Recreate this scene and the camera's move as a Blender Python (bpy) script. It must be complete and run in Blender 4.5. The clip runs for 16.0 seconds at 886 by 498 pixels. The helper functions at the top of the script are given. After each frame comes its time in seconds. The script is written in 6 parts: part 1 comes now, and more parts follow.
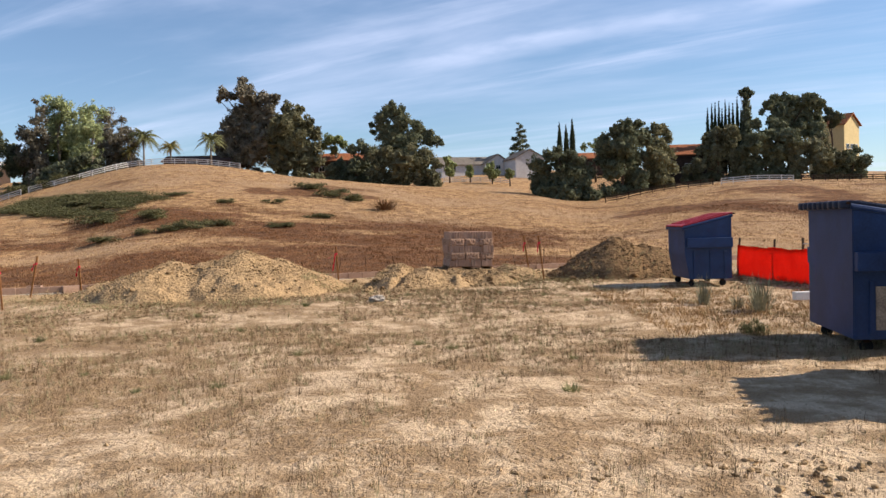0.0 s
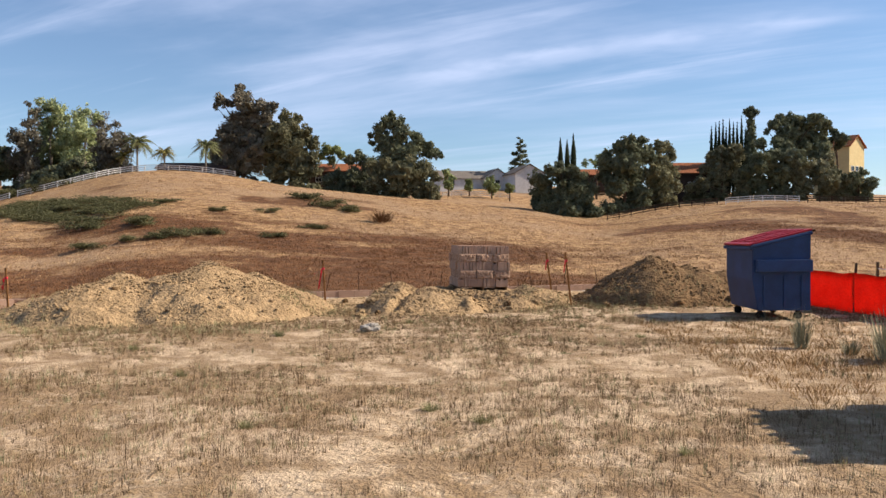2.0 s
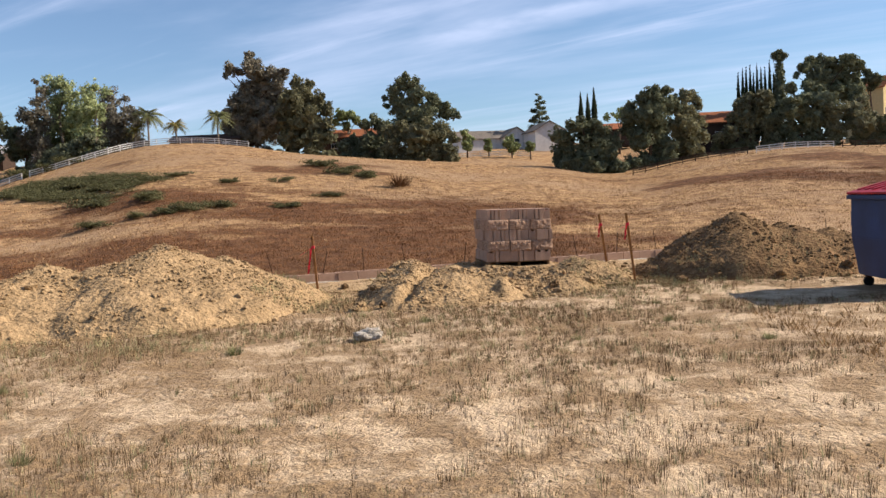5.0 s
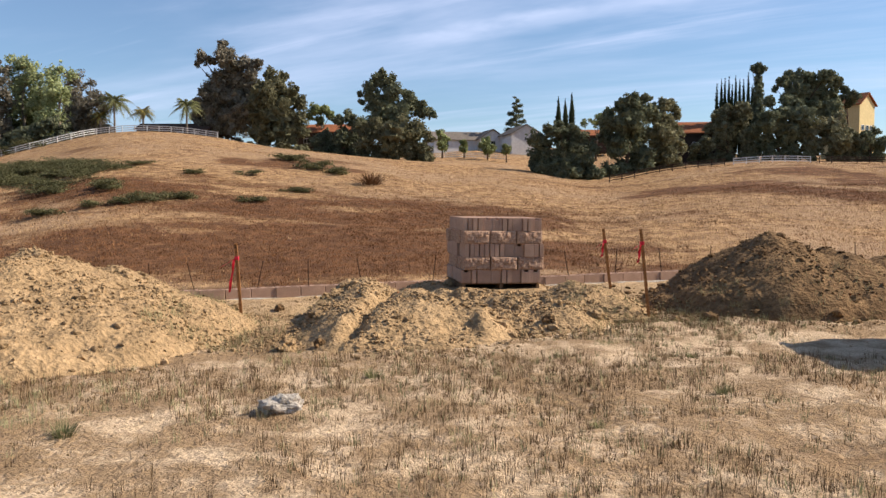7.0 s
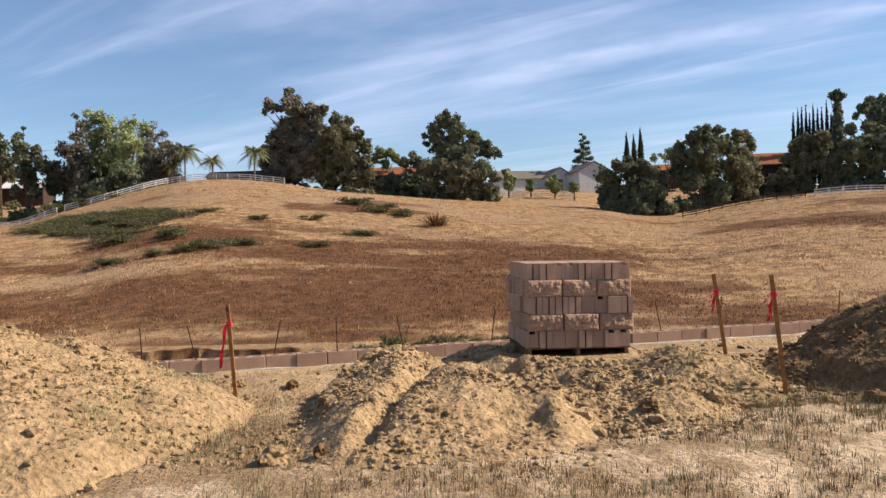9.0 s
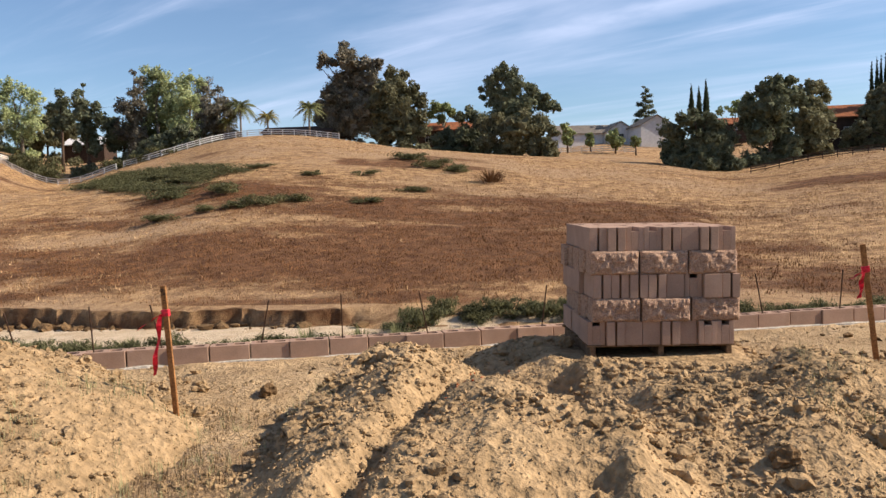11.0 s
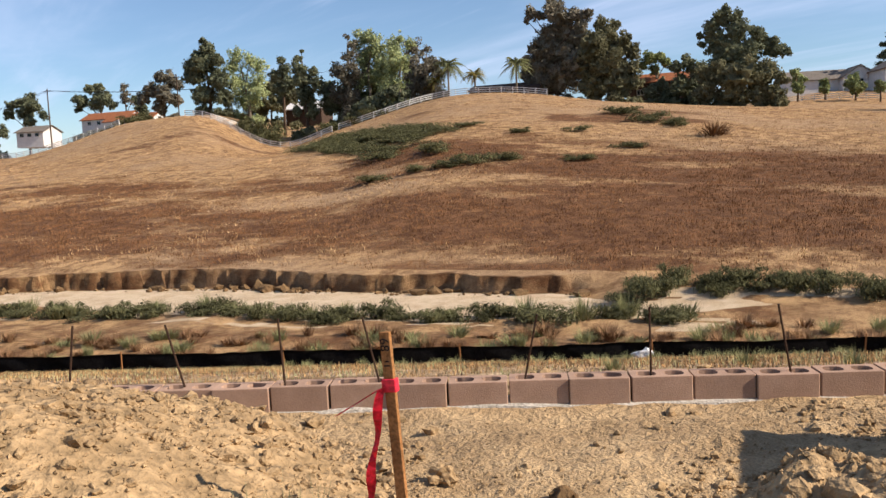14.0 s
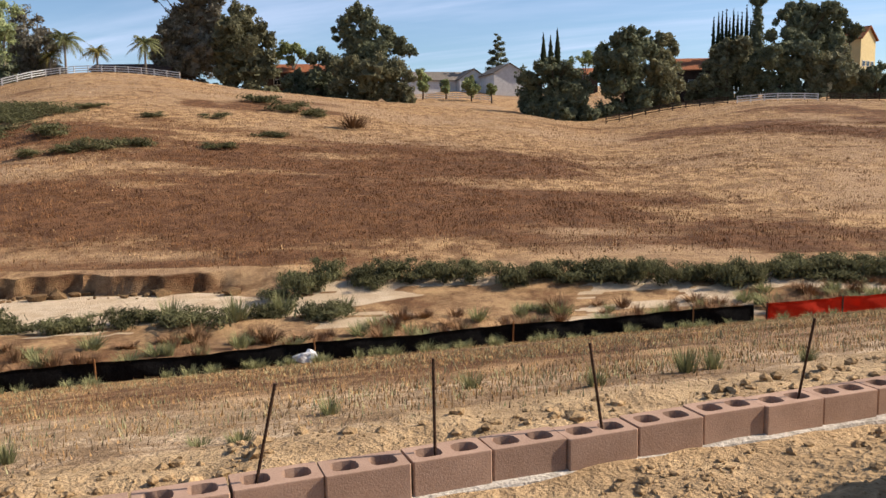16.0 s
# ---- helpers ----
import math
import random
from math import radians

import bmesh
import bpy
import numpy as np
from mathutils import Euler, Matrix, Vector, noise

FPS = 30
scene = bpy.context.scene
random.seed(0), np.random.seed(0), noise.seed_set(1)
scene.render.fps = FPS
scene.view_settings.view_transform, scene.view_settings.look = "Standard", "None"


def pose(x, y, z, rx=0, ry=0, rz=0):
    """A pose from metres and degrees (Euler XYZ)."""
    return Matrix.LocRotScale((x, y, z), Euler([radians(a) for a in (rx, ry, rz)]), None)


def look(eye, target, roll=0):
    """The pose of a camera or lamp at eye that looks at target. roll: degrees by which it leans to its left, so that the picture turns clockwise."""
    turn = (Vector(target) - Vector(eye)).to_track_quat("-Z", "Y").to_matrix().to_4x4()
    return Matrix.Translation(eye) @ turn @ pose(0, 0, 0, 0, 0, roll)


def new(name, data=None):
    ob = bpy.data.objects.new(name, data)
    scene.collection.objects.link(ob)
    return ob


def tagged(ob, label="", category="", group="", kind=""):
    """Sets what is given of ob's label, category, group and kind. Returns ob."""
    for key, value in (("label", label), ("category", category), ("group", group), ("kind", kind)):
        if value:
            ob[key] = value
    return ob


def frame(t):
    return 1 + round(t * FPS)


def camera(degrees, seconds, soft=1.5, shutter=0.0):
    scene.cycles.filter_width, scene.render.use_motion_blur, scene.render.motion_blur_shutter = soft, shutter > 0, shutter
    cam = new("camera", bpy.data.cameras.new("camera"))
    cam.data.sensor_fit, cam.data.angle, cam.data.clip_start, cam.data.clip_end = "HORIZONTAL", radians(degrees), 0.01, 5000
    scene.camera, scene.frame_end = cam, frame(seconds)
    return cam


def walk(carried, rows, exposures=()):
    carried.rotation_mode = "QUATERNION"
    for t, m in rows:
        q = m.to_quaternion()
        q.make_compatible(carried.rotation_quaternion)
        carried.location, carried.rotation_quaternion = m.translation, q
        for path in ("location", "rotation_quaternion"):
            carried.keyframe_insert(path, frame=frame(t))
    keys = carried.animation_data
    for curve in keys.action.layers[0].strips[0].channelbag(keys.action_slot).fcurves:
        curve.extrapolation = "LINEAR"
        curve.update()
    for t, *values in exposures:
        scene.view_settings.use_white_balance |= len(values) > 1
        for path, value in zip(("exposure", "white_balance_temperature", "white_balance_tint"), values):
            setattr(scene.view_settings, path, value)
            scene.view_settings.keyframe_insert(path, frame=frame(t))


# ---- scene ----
cam = camera(56.0, 16.0)
PATH = [
    (0, (0.891, -1.329, 1.353), (0.876, 0.67, 1.287), -1.6),
    (0.5, (0.76, -0.403, 1.335), (0.744, 1.596, 1.297), -0.6),
    (1, (0.734, 0.541, 1.342), (0.725, 2.541, 1.366), -0.5),
    (1.5, (0.638, 1.398, 1.323), (0.627, 3.398, 1.337), -0.4),
    (2, (0.592, 2.307, 1.289), (0.587, 4.307, 1.257), -0.3),
    (2.5, (0.486, 3.117, 1.261), (0.454, 5.116, 1.222), -0.1),
    (3, (0.502, 3.739, 1.223), (0.44, 5.737, 1.184), -1.5),
    (3.5, (0.512, 4.51, 1.271), (0.477, 6.508, 1.205), -2.0),
    (4, (0.532, 5.143, 1.289), (0.495, 7.141, 1.202), -2.8),
    (4.2, (0.533, 5.41, 1.289), (0.473, 7.407, 1.198), -2.8),
    (6.3, (0.559, 8.586, 1.319), (0.531, 10.58, 1.163), -1.8),
    (6.5, (0.545, 8.932, 1.348), (0.535, 10.927, 1.2), -1.2),
    (7, (0.571, 9.733, 1.331), (0.58, 11.73, 1.211), -0.5),
    (7.5, (0.603, 10.422, 1.294), (0.584, 12.421, 1.215), -0.9),
    (8, (0.594, 11.183, 1.306), (0.529, 13.181, 1.243), -1.8),
    (8.5, (0.601, 11.889, 1.338), (0.515, 13.887, 1.298), -2.6),
    (8.7, (0.682, 12.138, 1.34), (0.571, 14.135, 1.322), -2.3),
    (10.8, (0.766, 14.923, 1.313), (0.487, 16.901, 1.215), -2.3),
    (11, (0.738, 15.166, 1.322), (0.445, 17.141, 1.203), -1.8),
    (11.5, (0.697, 15.856, 1.322), (0.391, 17.826, 1.161), -1.3),
    (12, (0.579, 16.409, 1.328), (0.251, 18.376, 1.171), -1.7),
    (12.5, (0.402, 17.007, 1.353), (-0.072, 18.946, 1.224), -1.9),
    (13, (0.057, 17.468, 1.332), (-0.599, 19.35, 1.162), -2.2),
    (13.5, (-0.335, 17.784, 1.36), (-1.143, 19.604, 1.174), -3.2),
    (14, (-0.785, 18.102, 1.353), (-1.547, 19.94, 1.153), -2.7),
    (14.5, (-1.14, 18.454, 1.343), (-1.678, 20.367, 1.117), -2.2),
    (15, (-1.463, 18.886, 1.322), (-1.734, 20.854, 1.092), -2.6),
    (15.5, (-1.664, 19.336, 1.318), (-1.672, 21.319, 1.06), -1.6),
    (16, (-1.718, 19.862, 1.356), (-1.643, 21.845, 1.103), -1.1),
]
EXPOSURE = 0.72
walk(cam, [(t, look(eye, target, roll)) for t, eye, target, roll in PATH], exposures=[(0.0, EXPOSURE), (16.0, EXPOSURE)])

# ---------------------------------------------------------------- light
SUN_ELEVATION, SUN_X, SUN_Y = 35.8, 0.993, 0.12      # the sun stands to the east, a little ahead
sun_data = bpy.data.lights.new("sun", "SUN")
sun_data.energy, sun_data.angle, sun_data.color = 5.0, radians(0.53), (1.0, 0.865, 0.72)
sun = new("sun", sun_data)
ce = math.cos(radians(SUN_ELEVATION))
to_sun = Vector((SUN_X * ce, SUN_Y * ce, math.sin(radians(SUN_ELEVATION)))).normalized()
sun.matrix_world = look((0, 0, 60), Vector((0, 0, 60)) - to_sun)

world = bpy.data.worlds.new("world")
scene.world = world
world.use_nodes = True
wn, wl = world.node_tree.nodes, world.node_tree.links
wn.clear()


def wnode(kind, **values):
    n = wn.new(kind)
    for k, v in values.items():
        if isinstance(k, str) and k in n.inputs:
            n.inputs[k].default_value = v
    return n


sky = wn.new("ShaderNodeTexSky")
sky.sky_type, sky.sun_disc = "NISHITA", False
sky.sun_elevation = radians(SUN_ELEVATION)
sky.sun_rotation = math.atan2(SUN_X, SUN_Y)
sky.altitude, sky.air_density, sky.dust_density, sky.ozone_density = 300, 1.0, 0.3, 5.0
# thin cirrus: streaked noise laid on a flat sheet overhead
coord = wn.new("ShaderNodeTexCoord")
sep = wn.new("ShaderNodeSeparateXYZ")
wl.new(coord.outputs["Generated"], sep.inputs[0])
up = wn.new("ShaderNodeMath"); up.operation = "MAXIMUM"; up.inputs[1].default_value = 0.03
wl.new(sep.outputs["Z"], up.inputs[0])
lift = wn.new("ShaderNodeMath"); lift.operation = "ADD"; lift.inputs[1].default_value = 0.10
wl.new(up.outputs[0], lift.inputs[0])
flat = []
for axis in ("X", "Y"):
    d = wn.new("ShaderNodeMath"); d.operation = "DIVIDE"
    wl.new(sep.outputs[axis], d.inputs[0]); wl.new(lift.outputs[0], d.inputs[1])
    flat.append(d)
sheet = wn.new("ShaderNodeCombineXYZ")
wl.new(flat[0].outputs[0], sheet.inputs["X"]); wl.new(flat[1].outputs[0], sheet.inputs["Y"])


def cirrus(turn, sx, sy, detail, low, high, shift):
    """Streaks of noise that run along a line turned on the sheet."""
    m = wn.new("ShaderNodeMapping")
    m.inputs["Rotation"].default_value = (0, 0, radians(turn))
    k = wn.new("ShaderNodeMapping")
    k.inputs["Scale"].default_value = (sx, sy, 1)
    k.inputs["Location"].default_value = (shift, shift * 0.37, 0)
    n = wn.new("ShaderNodeTexNoise")
    n.inputs["Scale"].default_value, n.inputs["Detail"].default_value = 1.0, detail
    n.inputs["Roughness"].default_value, n.inputs["Distortion"].default_value = 0.58, 0.35
    r = wn.new("ShaderNodeMapRange")
    r.interpolation_type = "SMOOTHSTEP"
    r.inputs["From Min"].default_value, r.inputs["From Max"].default_value = low, high
    wl.new(sheet.outputs[0], m.inputs[0]); wl.new(m.outputs[0], k.inputs[0]); wl.new(k.outputs[0], n.inputs["Vector"]); wl.new(n.outputs[0], r.inputs[0])
    return r


def trail(across, half, start, end, strength):
    """One long thin cloud: across and start..end are places on the turned sheet."""
    m = wn.new("ShaderNodeMapping"); m.inputs["Rotation"].default_value = (0, 0, radians(30))
    wl.new(sheet.outputs[0], m.inputs[0])
    w = wn.new("ShaderNodeTexNoise"); w.inputs["Scale"].default_value, w.inputs["Detail"].default_value = 2.2, 6
    wl.new(m.outputs[0], w.inputs["Vector"])
    xyz = wn.new("ShaderNodeSeparateXYZ"); wl.new(m.outputs[0], xyz.inputs[0])

    def op(kind, a, b):
        q = wn.new("ShaderNodeMath"); q.operation = kind
        for i, v in enumerate((a, b)):
            if isinstance(v, (int, float)):
                q.inputs[i].default_value = v
            else:
                wl.new(v, q.inputs[i])
        return q.outputs[0]

    def ramp(v, a, b):
        q = wn.new("ShaderNodeMapRange"); q.interpolation_type = "SMOOTHSTEP"
        q.inputs["From Min"].default_value, q.inputs["From Max"].default_value = a, b
        wl.new(v, q.inputs[0])
        return q.outputs[0]

    off = op("ABSOLUTE", op("ADD", op("SUBTRACT", xyz.outputs["Y"], across), op("MULTIPLY", op("SUBTRACT", w.outputs[0], 0.5), half * 2.4)), 0)
    body = op("MULTIPLY", ramp(off, half, 0.0), op("MULTIPLY", ramp(xyz.outputs["X"], start, start + 0.5), ramp(xyz.outputs["X"], end, end - 0.3)))
    return op("MULTIPLY", op("MULTIPLY", body, ramp(w.outputs[0], 0.25, 0.65)), strength)


c1 = cirrus(24, 0.35, 0.9, 6, 0.43, 0.80, 4.1)
c2 = cirrus(30, 0.45, 2.8, 8, 0.50, 0.86, 11.7)
total = c1.outputs[0]
for extra in (c2.outputs[0], trail(2.98, 0.16, -2.1, -0.1, 0.75), trail(3.32, 0.10, -1.5, -0.75, 0.35)):
    both = wn.new("ShaderNodeMath"); both.operation = "ADD"
    wl.new(total, both.inputs[0]); wl.new(extra, both.inputs[1])
    total = both.outputs[0]
amount = wn.new("ShaderNodeMath"); amount.operation = "MULTIPLY_ADD"; amount.inputs[1].default_value = 0.50; amount.inputs[2].default_value = 0.05; amount.use_clamp = True
wl.new(total, amount.inputs[0])
mixc = wn.new("ShaderNodeMix"); mixc.data_type = "RGBA"
mixc.inputs["B"].default_value = (6.5, 7.2, 9.5, 1)
wl.new(amount.outputs[0], mixc.inputs["Factor"]); wl.new(sky.outputs[0], mixc.inputs["A"])
bg = wn.new("ShaderNodeBackground"); bg.inputs["Strength"].default_value = 0.079
wo = wn.new("ShaderNodeOutputWorld")
wl.new(mixc.outputs["Result"], bg.inputs["Color"]); wl.new(bg.outputs[0], wo.inputs[0])


# ---------------------------------------------------------------- materials
def material(name, base, dark, scale=8.0, rough=0.9, bump=0.3, bump_scale=40.0, metal=0.0, vary=0.0, coat=0.0, contrast=(0.35, 0.7), fine=0.35):
    """Two colours mixed by coarse noise, a finer grain over it, and relief. vary: brightness from object to object."""
    m = bpy.data.materials.new(name)
    m.use_nodes = True
    n, l = m.node_tree.nodes, m.node_tree.links
    p = n["Principled BSDF"]
    p.inputs["Roughness"].default_value, p.inputs["Metallic"].default_value = rough, metal
    p.inputs["Coat Weight"].default_value = coat
    p.inputs["Specular IOR Level"].default_value = 0.08 if rough >= 0.7 else 0.35
    geo = n.new("ShaderNodeNewGeometry")
    n1 = n.new("ShaderNodeTexNoise"); n1.inputs["Scale"].default_value = scale; n1.inputs["Detail"].default_value = 5
    n2 = n.new("ShaderNodeTexNoise"); n2.inputs["Scale"].default_value = bump_scale; n2.inputs["Detail"].default_value = 4
    l.new(geo.outputs["Position"], n1.inputs["Vector"]); l.new(geo.outputs["Position"], n2.inputs["Vector"])
    r = n.new("ShaderNodeMapRange"); r.inputs["From Min"].default_value, r.inputs["From Max"].default_value = contrast
    l.new(n1.outputs[0], r.inputs[0])
    mix = n.new("ShaderNodeMix"); mix.data_type = "RGBA"
    tone = 0.95 if name.startswith("leaf") else 0.80
    mix.inputs["A"].default_value, mix.inputs["B"].default_value = (*(c * tone for c in dark), 1), (*(c * tone for c in base), 1)
    l.new(r.outputs[0], mix.inputs["Factor"])
    r2 = n.new("ShaderNodeMapRange"); r2.inputs["From Min"].default_value, r2.inputs["From Max"].default_value = 0.3, 0.7
    r2.inputs["To Min"].default_value, r2.inputs["To Max"].default_value = 1 - fine, 1 + fine
    l.new(n2.outputs[0], r2.inputs[0])
    hsv = n.new("ShaderNodeHueSaturation")
    l.new(mix.outputs["Result"], hsv.inputs["Color"])
    value = r2.outputs[0]
    if vary:
        info = n.new("ShaderNodeObjectInfo")
        isl = n.new("ShaderNodeMath"); isl.operation = "ADD"
        l.new(info.outputs["Random"], isl.inputs[0]); l.new(geo.outputs["Random Per Island"], isl.inputs[1])
        r3 = n.new("ShaderNodeMapRange"); r3.inputs["From Max"].default_value = 2.0
        r3.inputs["To Min"].default_value, r3.inputs["To Max"].default_value = 1 - vary, 1 + vary
        l.new(isl.outputs[0], r3.inputs[0])
        mul = n.new("ShaderNodeMath"); mul.operation = "MULTIPLY"
        l.new(r3.outputs[0], mul.inputs[0]); l.new(value, mul.inputs[1])
        value = mul.outputs[0]
    l.new(value, hsv.inputs["Value"])
    l.new(hsv.outputs[0], p.inputs["Base Color"])
    if bump:
        b = n.new("ShaderNodeBump"); b.inputs["Strength"].default_value = bump; b.inputs["Distance"].default_value = 0.9 / bump_scale
        l.new(n2.outputs[0], b.inputs["Height"]); l.new(b.outputs[0], p.inputs["Normal"])
    if name.startswith("leaf") or name in ("scrub_leaf", "weed_leaf"):      # thin leaves let light through
        tl = n.new("ShaderNodeBsdfTranslucent"); ms = n.new("ShaderNodeMixShader"); ms.inputs[0].default_value = 0.32
        l.new(hsv.outputs[0], tl.inputs["Color"])
        l.new(p.outputs[0], ms.inputs[1]); l.new(tl.outputs[0], ms.inputs[2])
        l.new(ms.outputs[0], n["Material Output"].inputs["Surface"])
    return m


M = dict(
    soil=material("soil", (0.475, 0.328, 0.178), (0.33, 0.225, 0.12), 3.0, 0.97, 1.0, 17, vary=0.12, fine=0.3),
    # darker soil; the shade on the dark heap's near slope is in its colour too
    dark_soil=material("dark_soil", (0.25, 0.158, 0.08), (0.15, 0.092, 0.046), 3.0, 0.97, 1.0, 17, vary=0.12),
    block=material("block", (0.50, 0.335, 0.245), (0.41, 0.27, 0.195), 6, 0.95, 0.3, 120, vary=0.14, fine=0.12),
    split=material("split_face", (0.54, 0.36, 0.25), (0.37, 0.235, 0.16), 25, 0.95, 0.8, 90, vary=0.1),
    pallet=material("pallet_wood", (0.25, 0.16, 0.09), (0.15, 0.09, 0.05), 12, 0.9, 0.5, 60),
    stake=material("stake_wood", (0.44, 0.21, 0.08), (0.29, 0.135, 0.052), 14, 0.8, 0.4, 70),
    ribbon=material("ribbon", (0.85, 0.03, 0.06), (0.75, 0.02, 0.05), 9, 0.5, 0.0, 60),
    rust=material("rusty_steel", (0.10, 0.055, 0.035), (0.05, 0.03, 0.022), 30, 0.75, 0.5, 200, metal=0.4),
    blue=material("blue_paint", (0.020, 0.056, 0.165), (0.014, 0.038, 0.105), 2.5, 0.55, 0.15, 40, vary=0.05, fine=0.15),
    peeled=material("peeled_paint", (0.42, 0.36, 0.28), (0.25, 0.21, 0.17), 8, 0.8, 0.3, 50),
    lid=material("red_lid", (0.50, 0.02, 0.03), (0.38, 0.015, 0.025), 4, 0.5, 0.1, 40),
    darklid=material("dark_lid", (0.02, 0.03, 0.06), (0.015, 0.02, 0.04), 4, 0.5, 0.1, 40),
    rubber=material("rubber", (0.03, 0.03, 0.03), (0.015, 0.015, 0.015), 10, 0.8, 0.2, 60),
    orange=material("orange_fabric", (0.90, 0.075, 0.03), (0.80, 0.055, 0.022), 3, 0.75, 0.3, 30, fine=0.12),
    black=material("black_fabric", (0.022, 0.020, 0.019), (0.012, 0.011, 0.011), 4, 0.7, 0.3, 20),
    mortar=material("mortar", (0.60, 0.55, 0.48), (0.42, 0.38, 0.32), 15, 0.95, 0.8, 50),
    white=material("white_paint", (0.86, 0.84, 0.80), (0.72, 0.70, 0.66), 3, 0.6, 0.1, 40, fine=0.1),
    plastic=material("white_plastic", (0.85, 0.84, 0.82), (0.7, 0.69, 0.68), 6, 0.4, 0.1, 30, fine=0.1),
    concrete=material("concrete", (0.56, 0.51, 0.44), (0.36, 0.32, 0.265), 9, 0.95, 0.8, 40),
    bark=material("bark", (0.16, 0.11, 0.075), (0.08, 0.055, 0.04), 3, 0.95, 0.6, 12),
    palebark=material("pale_bark", (0.33, 0.28, 0.22), (0.2, 0.16, 0.12), 2, 0.95, 0.6, 10),
    leaf_dark=material("leaf_dark", (0.19, 0.205, 0.125), (0.11, 0.122, 0.074), 0.35, 0.75, 0, 3, vary=0.22),
    leaf_euc=material("leaf_eucalyptus", (0.235, 0.21, 0.155), (0.14, 0.128, 0.095), 0.35, 0.7, 0, 3, vary=0.28),
    leaf_green=material("leaf_green", (0.30, 0.33, 0.15), (0.18, 0.21, 0.09), 0.35, 0.7, 0, 3, vary=0.28),
    leaf_olive=material("leaf_olive", (0.235, 0.225, 0.13), (0.138, 0.135, 0.078), 0.35, 0.7, 0, 3, vary=0.28),
    leaf_pale=material("leaf_pale_green", (0.42, 0.46, 0.23), (0.26, 0.30, 0.15), 0.35, 0.7, 0, 3, vary=0.28),
    leaf_cyp=material("leaf_cypress", (0.045, 0.056, 0.028), (0.028, 0.036, 0.018), 0.4, 0.8, 0, 3, vary=0.28),
    leaf_palm=material("leaf_palm", (0.19, 0.20, 0.08), (0.12, 0.13, 0.055), 0.5, 0.6, 0, 3, vary=0.28),
    leaf_yellow=material("leaf_yellow", (0.30, 0.24, 0.06), (0.20, 0.17, 0.05), 0.5, 0.6, 0, 3, vary=0.28),
    scrub=material("scrub_leaf", (0.185, 0.178, 0.085), (0.11, 0.11, 0.054), 1.2, 0.85, 0, 8, vary=0.45),
    sage=material("sage_leaf", (0.38, 0.36, 0.24), (0.27, 0.26, 0.17), 3, 0.85, 0, 20, vary=0.35),
    weed=material("weed_leaf", (0.32, 0.31, 0.15), (0.21, 0.215, 0.10), 3, 0.8, 0, 20, vary=0.4),
    straw=material("straw", (0.46, 0.32, 0.175), (0.32, 0.21, 0.11), 0.9, 0.9, 0, 20, vary=0.4),
    dead=material("dead_grass", (0.27, 0.178, 0.095), (0.16, 0.10, 0.052), 0.9, 0.9, 0, 20, vary=0.4),
    wisp=material("wispy_green", (0.46, 0.43, 0.23), (0.31, 0.31, 0.16), 0.9, 0.9, 0, 20, vary=0.35),
    hill_rust=material("hill_rust", (0.40, 0.205, 0.095), (0.22, 0.108, 0.05), 0.4, 0.95, 0, 9, vary=0.35, contrast=(0.4, 0.6)),
    hill_gold=material("hill_gold", (0.80, 0.54, 0.285), (0.36, 0.205, 0.10), 0.35, 0.95, 0, 9, vary=0.4, contrast=(0.41, 0.59)),
    rusty=material("rusty_grass", (0.33, 0.20, 0.105), (0.21, 0.12, 0.065), 0.5, 0.95, 0, 9, vary=0.4),
    gold=material("gold_grass", (0.58, 0.36, 0.16), (0.38, 0.225, 0.10), 0.3, 0.95, 0, 9, vary=0.3),
    paint_orange=material("orange_marking", (0.75, 0.16, 0.05), (0.5, 0.12, 0.05), 20, 0.9, 0.5, 60),
    stucco=material("pale_stucco", (0.80, 0.78, 0.76), (0.68, 0.66, 0.64), 1.5, 0.9, 0.1, 20, fine=0.1),
    yellow=material("yellow_stucco", (0.76, 0.62, 0.33), (0.68, 0.55, 0.29), 1.5, 0.9, 0.1, 20, fine=0.1),
    brownwall=material("brown_wall", (0.09, 0.06, 0.045), (0.06, 0.04, 0.03), 1.5, 0.9, 0.1, 20),
    tile=material("clay_tile", (0.38, 0.15, 0.07), (0.26, 0.10, 0.05), 2.0, 0.9, 0.3, 8),
    shingle=material("grey_shingle", (0.24, 0.21, 0.18), (0.16, 0.14, 0.12), 2.0, 0.95, 0.3, 8),
    pane=material("window_glass", (0.02, 0.025, 0.03), (0.015, 0.018, 0.022), 2.0, 0.12, 0, 8),
    pole=material("pole_wood", (0.13, 0.09, 0.06), (0.08, 0.055, 0.04), 3, 0.9, 0.4, 30),
)


# ---------------------------------------------------------------- building helpers
def mesh_of(name, verts, faces, mat, smooth=False):
    me = bpy.data.meshes.new(name)
    me.from_pydata([tuple(v) for v in verts], [], faces)
    me.materials.append(mat)
    if smooth:
        me.polygons.foreach_set("use_smooth", [True] * len(me.polygons))
    me.update()
    return me


def thing(name, label, category, m=None, group="", kind=""):
    ob = new(name)
    if m is not None:
        ob.matrix_world = m
    return tagged(ob, label, category, group, kind)


def child(name, me, parent, label="", m=None):
    ob = new(name, me)
    ob.parent = parent
    if m is not None:
        ob.matrix_local = m
    return tagged(ob, label)


def part(name, bm, mat, parent, label="", smooth=False, m=None):
    me = bpy.data.meshes.new(name)
    bm.to_mesh(me)
    bm.free()
    me.materials.append(mat)
    if smooth:
        me.polygons.foreach_set("use_smooth", [True] * len(me.polygons))
    return child(name, me, parent, label, m)


